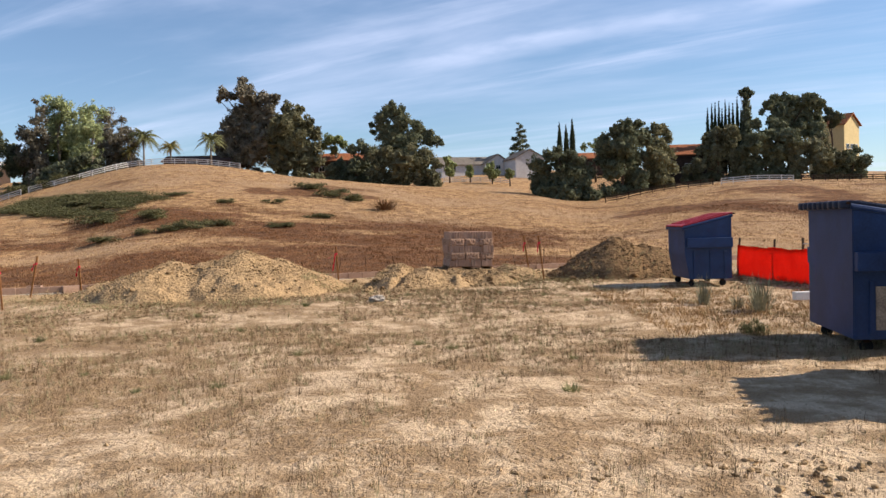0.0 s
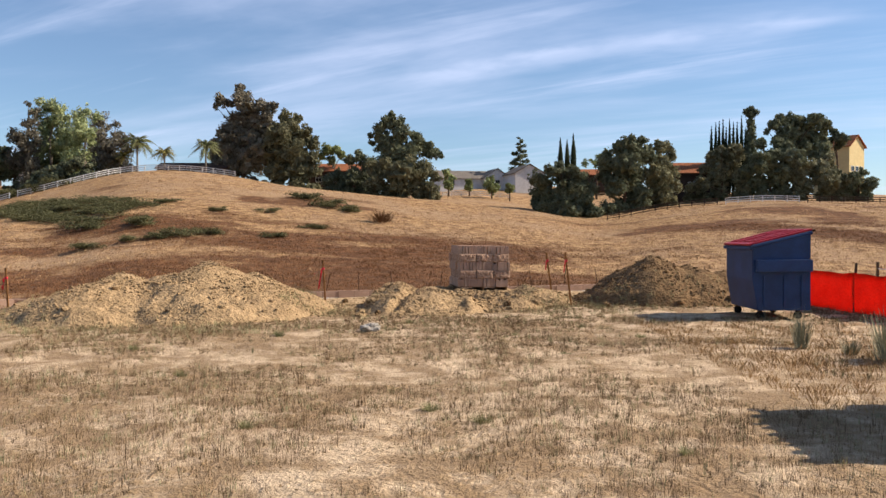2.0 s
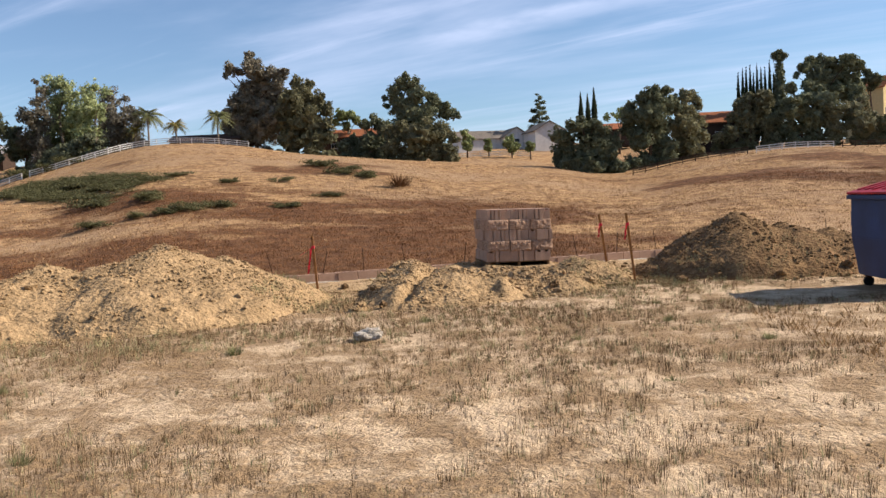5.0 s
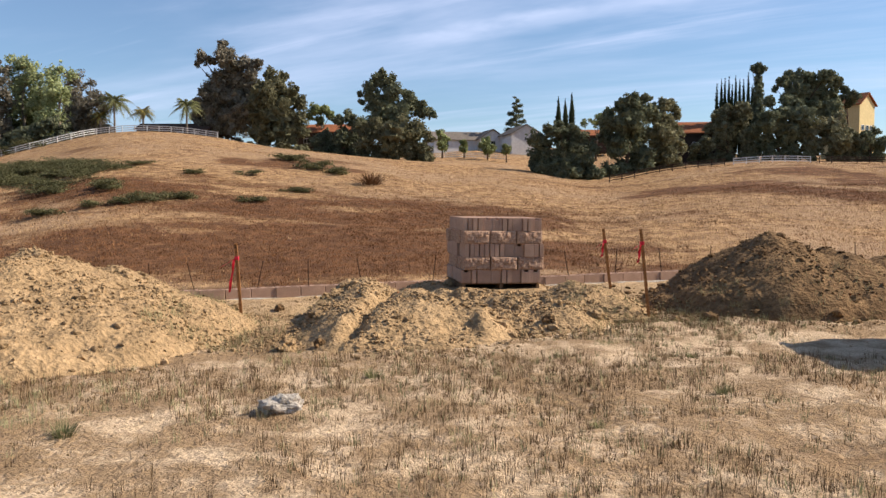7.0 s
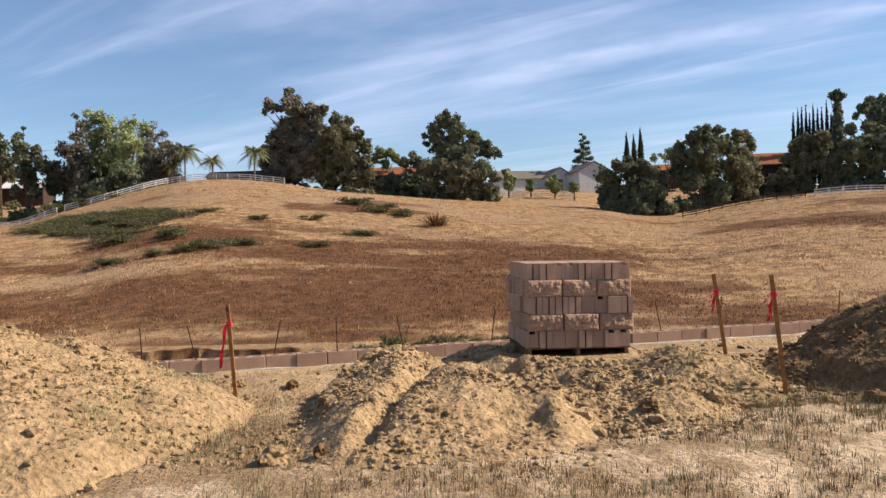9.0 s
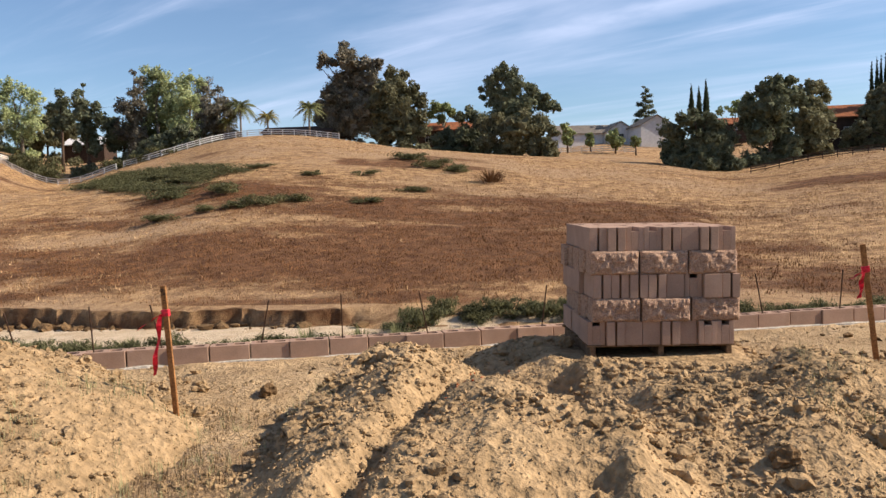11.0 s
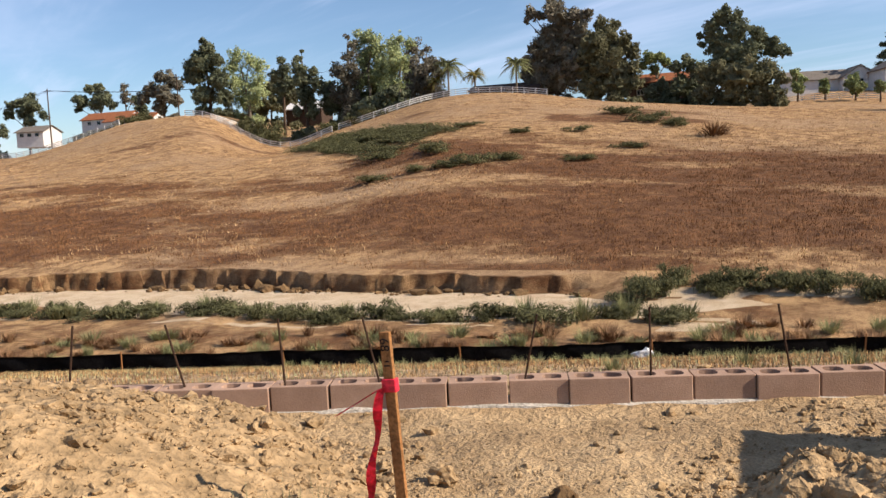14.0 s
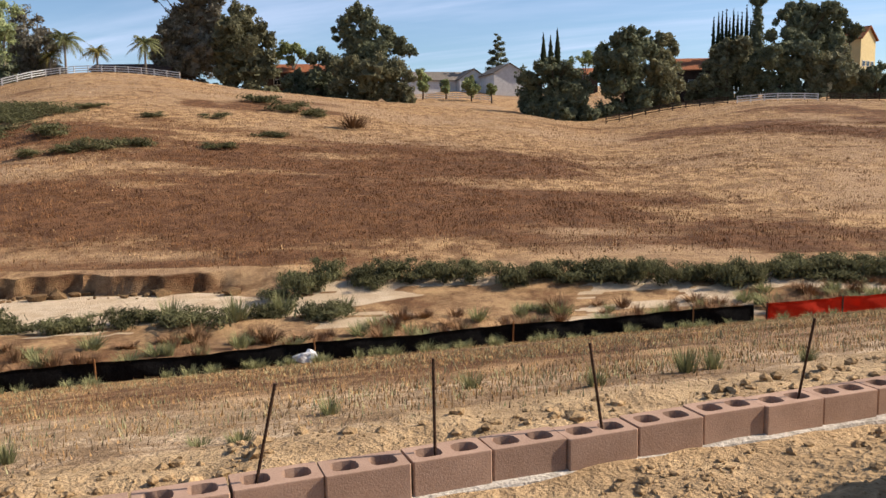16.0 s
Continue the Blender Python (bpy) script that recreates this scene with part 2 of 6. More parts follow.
def box_bm(sx, sy, sz, at=(0, 0, 0), bevel=0.0, bm=None, turn=None):
    """A box that stands on at (its base's middle)."""
    bm = bm or bmesh.new()
    mat = Matrix.Translation((at[0], at[1], at[2] + sz / 2)) @ (turn or Matrix()) @ Matrix.Diagonal((sx, sy, sz, 1))
    made = bmesh.ops.create_cube(bm, size=1, matrix=mat)
    if bevel:
        edges = list({e for v in made["verts"] for e in v.link_edges})
        bmesh.ops.bevel(bm, geom=edges, offset=bevel, segments=2, affect="EDGES", profile=0.6)
    return bm


def tube_bm(points, radii, sides=8, bm=None):
    """A tapered tube along points."""
    bm = bm or bmesh.new()
    rings = []
    pts = [Vector(p) for p in points]
    for i, p in enumerate(pts):
        d = (pts[min(i + 1, len(pts) - 1)] - pts[max(i - 1, 0)]).normalized()
        a = d.orthogonal().normalized()
        b = d.cross(a)
        rings.append([bm.verts.new(p + (a * math.cos(k * math.tau / sides) + b * math.sin(k * math.tau / sides)) * radii[i]) for k in range(sides)])
    for r0, r1 in zip(rings, rings[1:]):
        for k in range(sides):
            bm.faces.new((r0[k], r0[(k + 1) % sides], r1[(k + 1) % sides], r1[k]))
    bm.faces.new(rings[0][::-1])
    bm.faces.new(rings[-1])
    return bm


def hash2(ix, iy, seed):
    h = (ix.astype(np.int64) * 374761393 + iy.astype(np.int64) * 668265263 + seed * 974711) & 0x7FFFFFFF
    h = ((h ^ (h >> 13)) * 1274126177) & 0x7FFFFFFF
    h = (h ^ (h >> 16)) & 0xFFFF
    return h / 65535.0


def vnoise(x, y, seed=0):
    x, y = np.asarray(x, float), np.asarray(y, float)
    ix, iy = np.floor(x), np.floor(y)
    fx, fy = x - ix, y - iy
    fx, fy = fx * fx * (3 - 2 * fx), fy * fy * (3 - 2 * fy)
    a, b = hash2(ix, iy, seed), hash2(ix + 1, iy, seed)
    c, d = hash2(ix, iy + 1, seed), hash2(ix + 1, iy + 1, seed)
    return (a + (b - a) * fx) * (1 - fy) + (c + (d - c) * fx) * fy


def fbm(x, y, octaves=4, seed=0):
    total, amp, out = 0.0, 1.0, 0.0
    for o in range(octaves):
        out = out + amp * (vnoise(np.asarray(x) * 2 ** o, np.asarray(y) * 2 ** o, seed + o) - 0.5)
        total += amp
        amp *= 0.5
    return out / total * 2


def smooth(a, b, v):
    t = np.clip((v - a) / (b - a), 0, 1)
    return t * t * (3 - 2 * t)


# ---------------------------------------------------------------- ground
LOT = -0.28


def wall_y(x):
    return 24.22 + 0.33 * x


def fence_y(x):
    return np.where(x < 0, 44.6 + 0.2 * x, 44.6 + 0.16 * x)


def bank_y(x):
    """The far bank of the dry wash."""
    return 56.2 - 0.05 * (np.clip(x, -32, 40) + 20) + 0.35 * np.sin(x * 0.11 + 0.6) + np.where(x < -32, (x + 32) * 0.22, 0.0) + (1 - smooth(-11.0, -5.0, x)) * (0.3 * fbm(x * 0.30, x * 0 + 3.3, 2, 31) + 0.75 * np.abs(fbm(x * 0.55, x * 0 + 1.3, 2, 33)) + 0.5 * np.abs(fbm(x * 1.4, x * 0 + 7.3, 2, 37)))


BEARING = [-2.5, -1.125, -1.02, -0.95, -0.895, -0.842, -0.763, -0.69, -0.638, -0.605, -0.58, -0.555, -0.514, -0.46, -0.406, -0.37, -0.33, -0.265, -0.19, -0.10, 0.0, 0.06, 0.106, 0.174, 0.216, 0.284, 0.37, 0.49, 0.7, 2.5]
SLOPE = [0.10, 0.112, 0.110, 0.125, 0.144, 0.164, 0.171, 0.170, 0.122, 0.101, 0.089, 0.095, 0.117, 0.134, 0.153, 0.163, 0.167, 0.159, 0.142, 0.126, 0.107, 0.100, 0.094, 0.074, 0.079, 0.100, 0.115, 0.112, 0.108, 0.1]
CREST = [165] * 13 + [170, 172, 172, 172, 172, 168, 165, 166, 175, 172, 160, 152, 150, 152, 150, 148, 148]
BACK = [0.03, 0.03, 0.03, 0.03, 0.04, 0.05, 0.06, 0.10, 0.17, 0.17, 0.15, 0.14, 0.12, 0.06, 0.03, 0.02, 0.02, 0.0, 0.0, 0.03, 0.08, 0.10, 0.09, 0.11, 0.11, 0.08, 0.06, 0.06, 0.05, 0.03]


def eased(v, xs, ys):
    return sum(w * np.interp(v + o, xs, ys) for o, w in ((-0.03, 0.15), (-0.015, 0.2), (0, 0.3), (0.015, 0.2), (0.03, 0.15)))


def ground_z(x, y, fine=True):
    x, y = np.asarray(x, float), np.asarray(y, float)
    lot = LOT + 0.05 * fbm(x * 0.25, y * 0.25, 3, 5)
    behind = y - wall_y(x)
    # bank of loose earth behind the block wall, then a long slope down to the fence
    fy = fence_y(x)
    run = np.clip((behind - 1.4) / np.maximum(fy - wall_y(x) - 1.4, 1), 0, 1)
    fence_z = -4.75 + 0.02 * np.clip(x, -25, 25)
    slope = -0.36 + (fence_z + 0.36) * (run * 0.93 + 0.07 * run * run) - 0.10 * smooth(0.0, 1.4, behind)
    z = np.where(behind < 0, lot, 0)
    z = lot * (1 - smooth(-0.2, 0.3, behind)) + slope * smooth(-0.2, 0.3, behind)
    # wash
    by = bank_y(x)
    bed = -4.80 + 0.008 * np.clip(x, -40, 40)
    to_bed = smooth(0.5, 4.5, y - fy)
    z = z * (1 - to_bed) + (bed - 0.12 + 0.22 * fbm(x * 0.2, y * 0.4, 3, 9) * (1 - smooth(-7, -4.5, y - by)) + 0.12 * smooth(-6, -2, y - by)) * to_bed
    # hill
    b = x / np.maximum(y + 1.0, 20)
    crest, k, back = eased(b, BEARING, CREST), eased(b, BEARING, SLOPE), eased(b, BEARING, BACK)
    over = np.maximum(y - crest, 0)
    front = np.minimum(y, crest) - 57.0
    rounded = 0.0016 * np.maximum(0, 14 - np.abs(y - crest)) ** 2 * 0.5
    west = smooth(-0.36, -0.5, b)      # the western knoll rises only high on the slope
    k = k + west * (0.128 - k) * (1 - smooth(95, 158, y))
    hill = -3.95 + k * front + back * np.minimum(over, np.where(b < -0.45, 55, 140)) - rounded * (back < 0.05) + 0.35 * fbm(x * 0.05, y * 0.05, 3, 21) * smooth(60, 80, y)
    steep = 1 - smooth(-11.0, -5.0, x)
    width = 0.16 * steep + 7.0 * (1 - steep)
    rise = smooth(0, 1, (y - by + width * (1 - steep)) / width)
    z = z * (1 - rise) + hill * rise
    if fine:
        near = (1 - smooth(28, 60, y)) * (1 - smooth(12, 30, np.abs(x)))
        z = z + near * (0.034 * fbm(x * 1.3, y * 1.3, 3, 41) + 0.032 * fbm(x * 4, y * 4, 3, 43))
        loose = smooth(-3.2, -1.6, behind) * (1 - smooth(1.4, 2.6, behind))
        z = z + loose * near * 0.05 * fbm(x * 3.5, y * 3.5, 4, 47) * smooth(0.25, 0.6, np.abs(behind - 0.1))
    return z


def lines(stops):
    """Grid lines from (position, step) pairs, the step changing evenly between them."""
    out = [stops[0][0]]
    while out[-1] < stops[-1][0]:
        out.append(out[-1] + np.interp(out[-1], [s[0] for s in stops], [s[1] for s in stops]))
    return np.array(out)


gx = lines([(-2600, 400), (-400, 60), (-230, 3.5), (-90, 2.0), (-56, 0.4), (-46, 0.28), (-9, 0.24), (-6.5, 0.13), (6.5, 0.13), (20, 0.6), (90, 2.2), (230, 3.5), (400, 60), (2600, 400)])
gy = lines([(-600, 200), (-40, 20), (-6, 0.8), (1.5, 0.13), (16, 0.12), (17.5, 0.1), (26, 0.1), (30, 0.3), (48, 0.35), (52.5, 0.2), (54, 0.085), (58.5, 0.085), (60, 0.2), (64, 0.7), (110, 1.9), (260, 3.0), (420, 60), (3200, 400)])
X, Y = np.meshgrid(gx, gy)
Z = ground_z(X, Y)
nx, ny = len(gx), len(gy)
me = bpy.data.meshes.new("ground")
co = np.stack([X, Y, Z], -1).reshape(-1, 3)
me.vertices.add(nx * ny)
me.vertices.foreach_set("co", co.ravel())
idx = np.arange(nx * ny).reshape(ny, nx)
quads = np.stack([idx[:-1, :-1], idx[:-1, 1:], idx[1:, 1:], idx[1:, :-1]], -1).reshape(-1, 4)
me.loops.add(len(quads) * 4)
me.loops.foreach_set("vertex_index", quads.ravel())
me.polygons.add(len(quads))
me.polygons.foreach_set("loop_start", np.arange(0, len(quads) * 4, 4))
me.polygons.foreach_set("loop_total", np.full(len(quads), 4))
me.polygons.foreach_set("use_smooth", np.full(len(quads), True))
me.update()
# what covers the ground: bare earth, rusty thatch, pale sand
behind = Y - wall_y(X)
bare = smooth(-4.2, -2.4, behind) * (1 - smooth(1.2, 2.6, behind + 0.8 * fbm(X * 0.8, Y * 0.8, 2, 3)))



def rust_at(x, y):
    """How far the hill is covered with rusty thatch: a broad band above the wash, streaked, thinner to the east."""
    st = fbm(x * 0.028, y * 0.10, 4, 61) + 0.45 * fbm(x * 0.12, y * 0.22, 3, 62)
    top = 92 + 10 * smooth(-35, -75, x) + 9 * fbm(x * 0.03, y * 0 + 2.2, 3, 64)
    r = 1.25 * smooth(50, 62, y) * (1 - smooth(top - 14, top + 5, y)) * (1 - 0.8 * smooth(0, 26, x)) + 1.6 * st - 0.16
    r = np.where(y > 57, r, 0) * (1 - smooth(100, 118, y)) + 0.85 * smooth(0.2, 0.55, fbm(x * 0.07, y * 0.09, 3, 66)) * smooth(88, 100, y) * (1 - smooth(140, 160, y))
    b = x / np.maximum(y + 1, 20)
    r = np.maximum(r, np.where((b > 0.2) & (y > 80), 1.4 * np.exp(-(((y - 122 + 96 * (b - 0.27)) / 6.0) ** 2)) * smooth(0.19, 0.27, b), 0))
    return r


rust = rust_at(X, Y)
slope_zone = smooth(1.3, 2.4, behind) * (1 - smooth(44, 60, Y))
rust = np.maximum(rust, slope_zone * (0.42 + 0.7 * fbm(X * 0.10, Y * 0.35, 4, 65)))
bank = bank_y(X)
rust = np.maximum(rust * (1 - np.exp(-((Y - bank - 0.05) / 0.30) ** 4) * (X < -6)), 0.5 * np.exp(-((Y - bank - 0.05) / 0.30) ** 4) * (X < -6))      # raw soil in the cut bank, its shade put in as half-strength rust tone
near_edge = 50.3 + 1.4 * np.sin(X * 0.13 + 1.0) + 1.2 * fbm(X * 0.15, Y * 0.1, 2, 71) + 0.8 * smooth(-12, 4, X)
sand = smooth(-0.35, 0.35, Y - near_edge) * (1 - smooth(-0.35, -0.1, Y - bank + 2.6 * smooth(-11, -5, X) * (0.6 + vnoise(X * 0.3, X * 0, 5))))
sand = np.maximum(sand, 0.7 * smooth(46.5, 48, Y) * (1 - smooth(56, 57, Y)) * (fbm(X * 0.3, Y * 0.8, 3, 73) > 0.12) * (Y < bank - 1.0))
sand = np.where(Y > bank - 0.15, 0, sand)
attr = me.color_attributes.new("cover", "FLOAT_COLOR", "POINT")
rgba = np.stack([np.clip(bare, 0, 1), np.clip(rust, 0, 1), np.clip(sand, 0, 1), smooth(60, 100, Y)], -1).reshape(-1)
attr.data.foreach_set("color", rgba.astype(np.float32))

gm = bpy.data.materials.new("ground_cover")
gm.use_nodes = True
n, l = gm.node_tree.nodes, gm.node_tree.links
p = n["Principled BSDF"]
p.inputs["Roughness"].default_value = 0.97
p.inputs["Specular IOR Level"].default_value = 0.15
geo = n.new("ShaderNodeNewGeometry")
cover = n.new("ShaderNodeAttribute"); cover.attribute_name = "cover"
split_c = n.new("ShaderNodeSeparateColor")
l.new(cover.outputs["Color"], split_c.inputs[0])


def gnoise(scale, detail=5, rough=0.6, stretch=None):
    t = n.new("ShaderNodeTexNoise")
    t.inputs["Scale"].default_value, t.inputs["Detail"].default_value, t.inputs["Roughness"].default_value = scale, detail, rough
    if stretch:
        mp = n.new("ShaderNodeMapping"); mp.inputs["Scale"].default_value = stretch
        l.new(geo.outputs["Position"], mp.inputs[0]); l.new(mp.outputs[0], t.inputs["Vector"])
    else:
        l.new(geo.outputs["Position"], t.inputs["Vector"])
    return t.outputs[0]


def gramp(fac, low, high, a=None, b=None):
    r = n.new("ShaderNodeMapRange"); r.interpolation_type = "SMOOTHSTEP"
    r.inputs["From Min"].default_value, r.inputs["From Max"].default_value = low, high
    l.new(fac, r.inputs[0])
    return r.outputs[0]


def gmix(fac, a, b):
    mx = n.new("ShaderNodeMix"); mx.data_type = "RGBA"
    l.new(fac, mx.inputs["Factor"])
    for s, v in (("A", a), ("B", b)):
        if isinstance(v, tuple):
            mx.inputs[s].default_value = (*(c * 0.78 for c in v), 1)
        else:
            l.new(v, mx.inputs[s])
    return mx.outputs["Result"]


def gmath(op, a, b):
    mt = n.new("ShaderNodeMath"); mt.operation = op
    for i, v in enumerate((a, b)):
        if isinstance(v, (int, float)):
            mt.inputs[i].default_value = v
        else:
            l.new(v, mt.inputs[i])
    return mt.outputs[0]


px_ = n.new("ShaderNodeSeparateXYZ"); l.new(geo.outputs["Position"], px_.inputs[0])
n_patch, n_mid, n_fine, n_grit = gnoise(0.35), gnoise(2.2), gnoise(14), gnoise(70, 3)
pale = gmix(gramp(n_mid, 0.4, 0.62), (0.41, 0.28, 0.158), (0.78, 0.59, 0.385))            # dry cracked earth
litter = gmix(gramp(n_fine, 0.35, 0.65), (0.205, 0.128, 0.067), (0.47, 0.318, 0.17))        # dead grass litter
lot_c = gmix(gramp(gmath("ADD", gmath("ADD", gmath("MULTIPLY", n_patch, 0.7), gmath("MULTIPLY", n_fine, 0.5)), gmath("MULTIPLY", gramp(px_.outputs["X"], 3.0, -3.0), 0.06)), 0.575, 0.78), pale, litter)
earth = gmix(gramp(n_mid, 0.35, 0.65), (0.44, 0.30, 0.162), (0.64, 0.45, 0.25))
gold_c = gmix(gramp(gnoise(0.8, 10, 0.78, (1, 0.75, 1)), 0.40, 0.60), (0.21, 0.112, 0.053), (0.60, 0.385, 0.19))
gold_c = gmix(gramp(gnoise(0.045, 3), 0.45, 0.65), gold_c, gmix(gramp(n_mid, 0.3, 0.7), (0.34, 0.215, 0.12), (0.52, 0.35, 0.20)))
rust_c = gmix(gramp(gnoise(0.9, 10, 0.78, (1, 0.75, 1)), 0.38, 0.64), (0.105, 0.048, 0.021), (0.235, 0.115, 0.052))
sand_c = gmix(gramp(gnoise(0.9, 5), 0.35, 0.65), (0.60, 0.45, 0.29), (0.74, 0.59, 0.41))
base = gmix(cover.outputs["Alpha"], lot_c, gold_c)
sep_y = n.new("ShaderNodeSeparateXYZ"); l.new(geo.outputs["Position"], sep_y.inputs[0])
base = gmix(gramp(sep_y.outputs["Y"], 27.0, 30.0), base, gold_c)
wob = gmath("ADD", split_c.outputs["Green"], gmath("MULTIPLY", gmath("SUBTRACT", gnoise(0.35, 10, 0.74, (0.5, 1.1, 1)), 0.5), 2.7))
base = gmix(gramp(wob, 0.12, 0.85), base, rust_c)
bare_w = gmath("ADD", split_c.outputs["Red"], gmath("MULTIPLY", gmath("SUBTRACT", n_fine, 0.5), 0.5))
base = gmix(gramp(bare_w, 0.3, 0.6), base, earth)
sand_w = gmath("ADD", split_c.outputs["Blue"], gmath("MULTIPLY", gmath("SUBTRACT", gnoise(1.4, 5), 0.5), 0.5))
base = gmix(gramp(sand_w, 0.35, 0.6), base, sand_c)
grit = n.new("ShaderNodeHueSaturation")
rg = n.new("ShaderNodeMapRange"); rg.inputs["From Min"].default_value, rg.inputs["From Max"].default_value = 0.3, 0.7
rg.inputs["To Min"].default_value, rg.inputs["To Max"].default_value = 0.75, 1.25
l.new(n_grit, rg.inputs[0]); l.new(rg.outputs[0], grit.inputs["Value"]); l.new(base, grit.inputs["Color"])
l.new(grit.outputs[0], p.inputs["Base Color"])
hgt = gmath("ADD", gmath("MULTIPLY", n_fine, 0.13), gmath("MULTIPLY", n_grit, 0.03))
hgt = gmath("ADD", hgt, gmath("MULTIPLY", gmath("MULTIPLY", gnoise(0.9, 8, 0.8, (1, 0.75, 1)), cover.outputs["Alpha"]), 0.5))
bp = n.new("ShaderNodeBump"); bp.inputs["Strength"].default_value = 0.8; bp.inputs["Distance"].default_value = 1.0
l.new(hgt, bp.inputs["Height"]); l.new(bp.outputs[0], p.inputs["Normal"])
me.materials.append(gm)
me.set_sharp_from_angle(angle=radians(38))
ground = tagged(new("ground", me), "dry earth lot falling to a sandy wash and a grassy hill", "ground", kind="structure")


def gz(x, y):
    return float(ground_z(np.array([x]), np.array([y]))[0])


# ---------------------------------------------------------------- heaps of earth
def heap_height(x, y, peaks):
    """Height over the lot of a heap of cone-like peaks (x, y, height, reach along x, reach along y)."""
    h = np.zeros_like(np.asarray(x, float))
    for px, py, ph, rx, ry in peaks:
        deep = np.where(y > py, ry * ((0.86 if px < -2 else 0.5) if ph > 0.38 and py < 21.5 else 1.0), ry)      # steeper at the back
        d = np.sqrt(((x - px) / rx) ** 2 + ((y - py) / deep) ** 2)
        h = np.maximum(h, ph * np.clip(1 - d, 0, 1) ** 0.85)
    return h


HEAPS = [
    ("large heap of loose tan earth full of clods", [(-4.25, 19.8, 1.05, 2.5, 3.2), (-5.95, 19.0, 0.86, 2.1, 2.7), (-3.6, 20.3, 0.84, 1.95, 1.9), (-6.6, 19.2, 0.5, 2.2, 2.2), (-5.0, 19.3, 0.82, 2.0, 2.6)]),
    ("low rutted heap of earth with tyre tracks", [(-0.45, 21.2, 0.54, 0.9, 2.4), (0.3, 20.4, 0.48, 1.5, 2.1), (-0.25, 19.9, 0.40, 1.1, 1.8), (1.75, 20.9, 0.34, 1.5, 1.6), (1.2, 22.4, 0.33, 2.1, 2.2), (2.5, 21.6, 0.36, 1.3, 1.3), (2.0, 20.3, 0.26, 1.0, 1.0)]),
    ("dark heap of earth with stones, toned for its shaded slope", [(5.55, 22.2, 1.10, 1.75, 2.0), (6.3, 22.1, 0.86, 1.9, 1.9), (7.2, 22.0, 0.68, 1.7, 1.6), (4.75, 22.4, 0.42, 1.3, 1.5)]),
]


def heap_z(i, x, y):
    peaks = HEAPS[i][1]
    h = heap_height(x, y, peaks)
    body = smooth(0.0, 0.25, h)
    h = h + body * (0.11 * fbm(x * 1.1, y * 1.1, 3, 80 + i) + 0.06 * fbm(x * 2.9, y * 2.9, 4, 84 + i) + 0.035 * np.abs(fbm(x * 7, y * 7, 3, 88 + i)) + 0.02 * fbm(x * 19, y * 19, 2, 92 + i))
    if i == 1:
        # wheel ruts: one shallow lane of lugs, one smooth groove
        c1 = 0.72 - 0.094 * (y - 20.5)
        lane = np.exp(-(((x - c1) / 0.26) ** 2)) * smooth(18.4, 19.0, y) * (1 - smooth(21.4, 21.9, y))
        h = h - lane * body * (0.06 + 0.022 * np.sin(y * 26 + 6 * np.abs(x - c1)))
        for side in (0.27,):      # berm thrown up beside the lane
            h = h + body * (0.05 + 0.05 * fbm(x * 4, y * 4, 2, 97)) * np.exp(-(((x - c1 - side) / 0.11) ** 2)) * smooth(18.4, 19.0, y) * (1 - smooth(21.6, 22.0, y))
        c2 = -0.25 + 0.146 * (y - 19.84)
        groove = np.exp(-(((x - c2) / 0.10) ** 2)) * smooth(18.5, 19.0, y) * (1 - smooth(20.6, 21.0, y))
        h = h - groove * body * 0.10 + body * 0.035 * np.exp(-(((x - c2 + 0.2) / 0.09) ** 2)) * (y < 20.8)
        cr = -0.62 + 0.43 * (y - 21.68)      # sharp crest along the western edge
        h = h + body * 0.10 * np.exp(-(((x - cr) / 0.13) ** 2)) * smooth(20.0, 20.5, y) * (1 - smooth(21.6, 22.0, y))
        # levelled seat under the stack of blocks
        seat = (1 - smooth(0.65, 1.0, np.maximum(np.abs(x - 1.45), np.abs(y - 22.65))))
        h = h * (1 - seat) + 0.255 * seat
    return LOT - 0.10 + h * 1.0 + 0.10 * smooth(0, 0.3, h)


def build_heap(i):
    label, peaks = HEAPS[i]
    x0, x1 = min(q[0] - q[3] for q in peaks) - 0.3, max(q[0] + q[3] for q in peaks) + 0.3
    y0, y1 = min(q[1] - q[4] for q in peaks) - 0.3, min(max(q[1] + q[4] for q in peaks) + 0.3, 24.5)
    step = 0.04
    ax, ay = np.arange(x0, x1, step), np.arange(y0, y1, step)
    HX, HY = np.meshgrid(ax, ay)
    HZ = heap_z(i, HX, HY)
    HZ = np.where(HY > wall_y(HX) - 0.3, np.minimum(HZ, LOT - 0.1), HZ)
    k = np.arange(HX.size).reshape(HX.shape)
    faces = np.stack([k[:-1, :-1], k[:-1, 1:], k[1:, 1:], k[1:, :-1]], -1).reshape(-1, 4)
    hm = mesh_of("dirt_mound", np.stack([HX, HY, HZ], -1).reshape(-1, 3).tolist(), faces.tolist(), M["dark_soil"] if i == 2 else M["soil"], True)
    tagged(new("dirt_mound", hm), label, "dirt mound")


def surface(x, y):
    """The top of the ground or of the heap that lies on it."""
    x, y = np.asarray(x, float), np.asarray(y, float)
    z = ground_z(x, y)
    for i in range(3):
        z = np.maximum(z, np.where(heap_height(x, y, HEAPS[i][1]) > 0.02, heap_z(i, x, y), -99))
    return z


def sz(x, y):
    return float(surface(np.array([x]), np.array([y]))[0])


for i in range(3):
    build_heap(i)

ICO = bmesh.new()
bmesh.ops.create_icosphere(ICO, subdivisions=1, radius=1)
ICO.verts.index_update()
ICO_V = np.array([v.co[:] for v in ICO.verts])
ICO_F = np.array([[v.index for v in f.verts] for f in ICO.faces])
ICO.free()


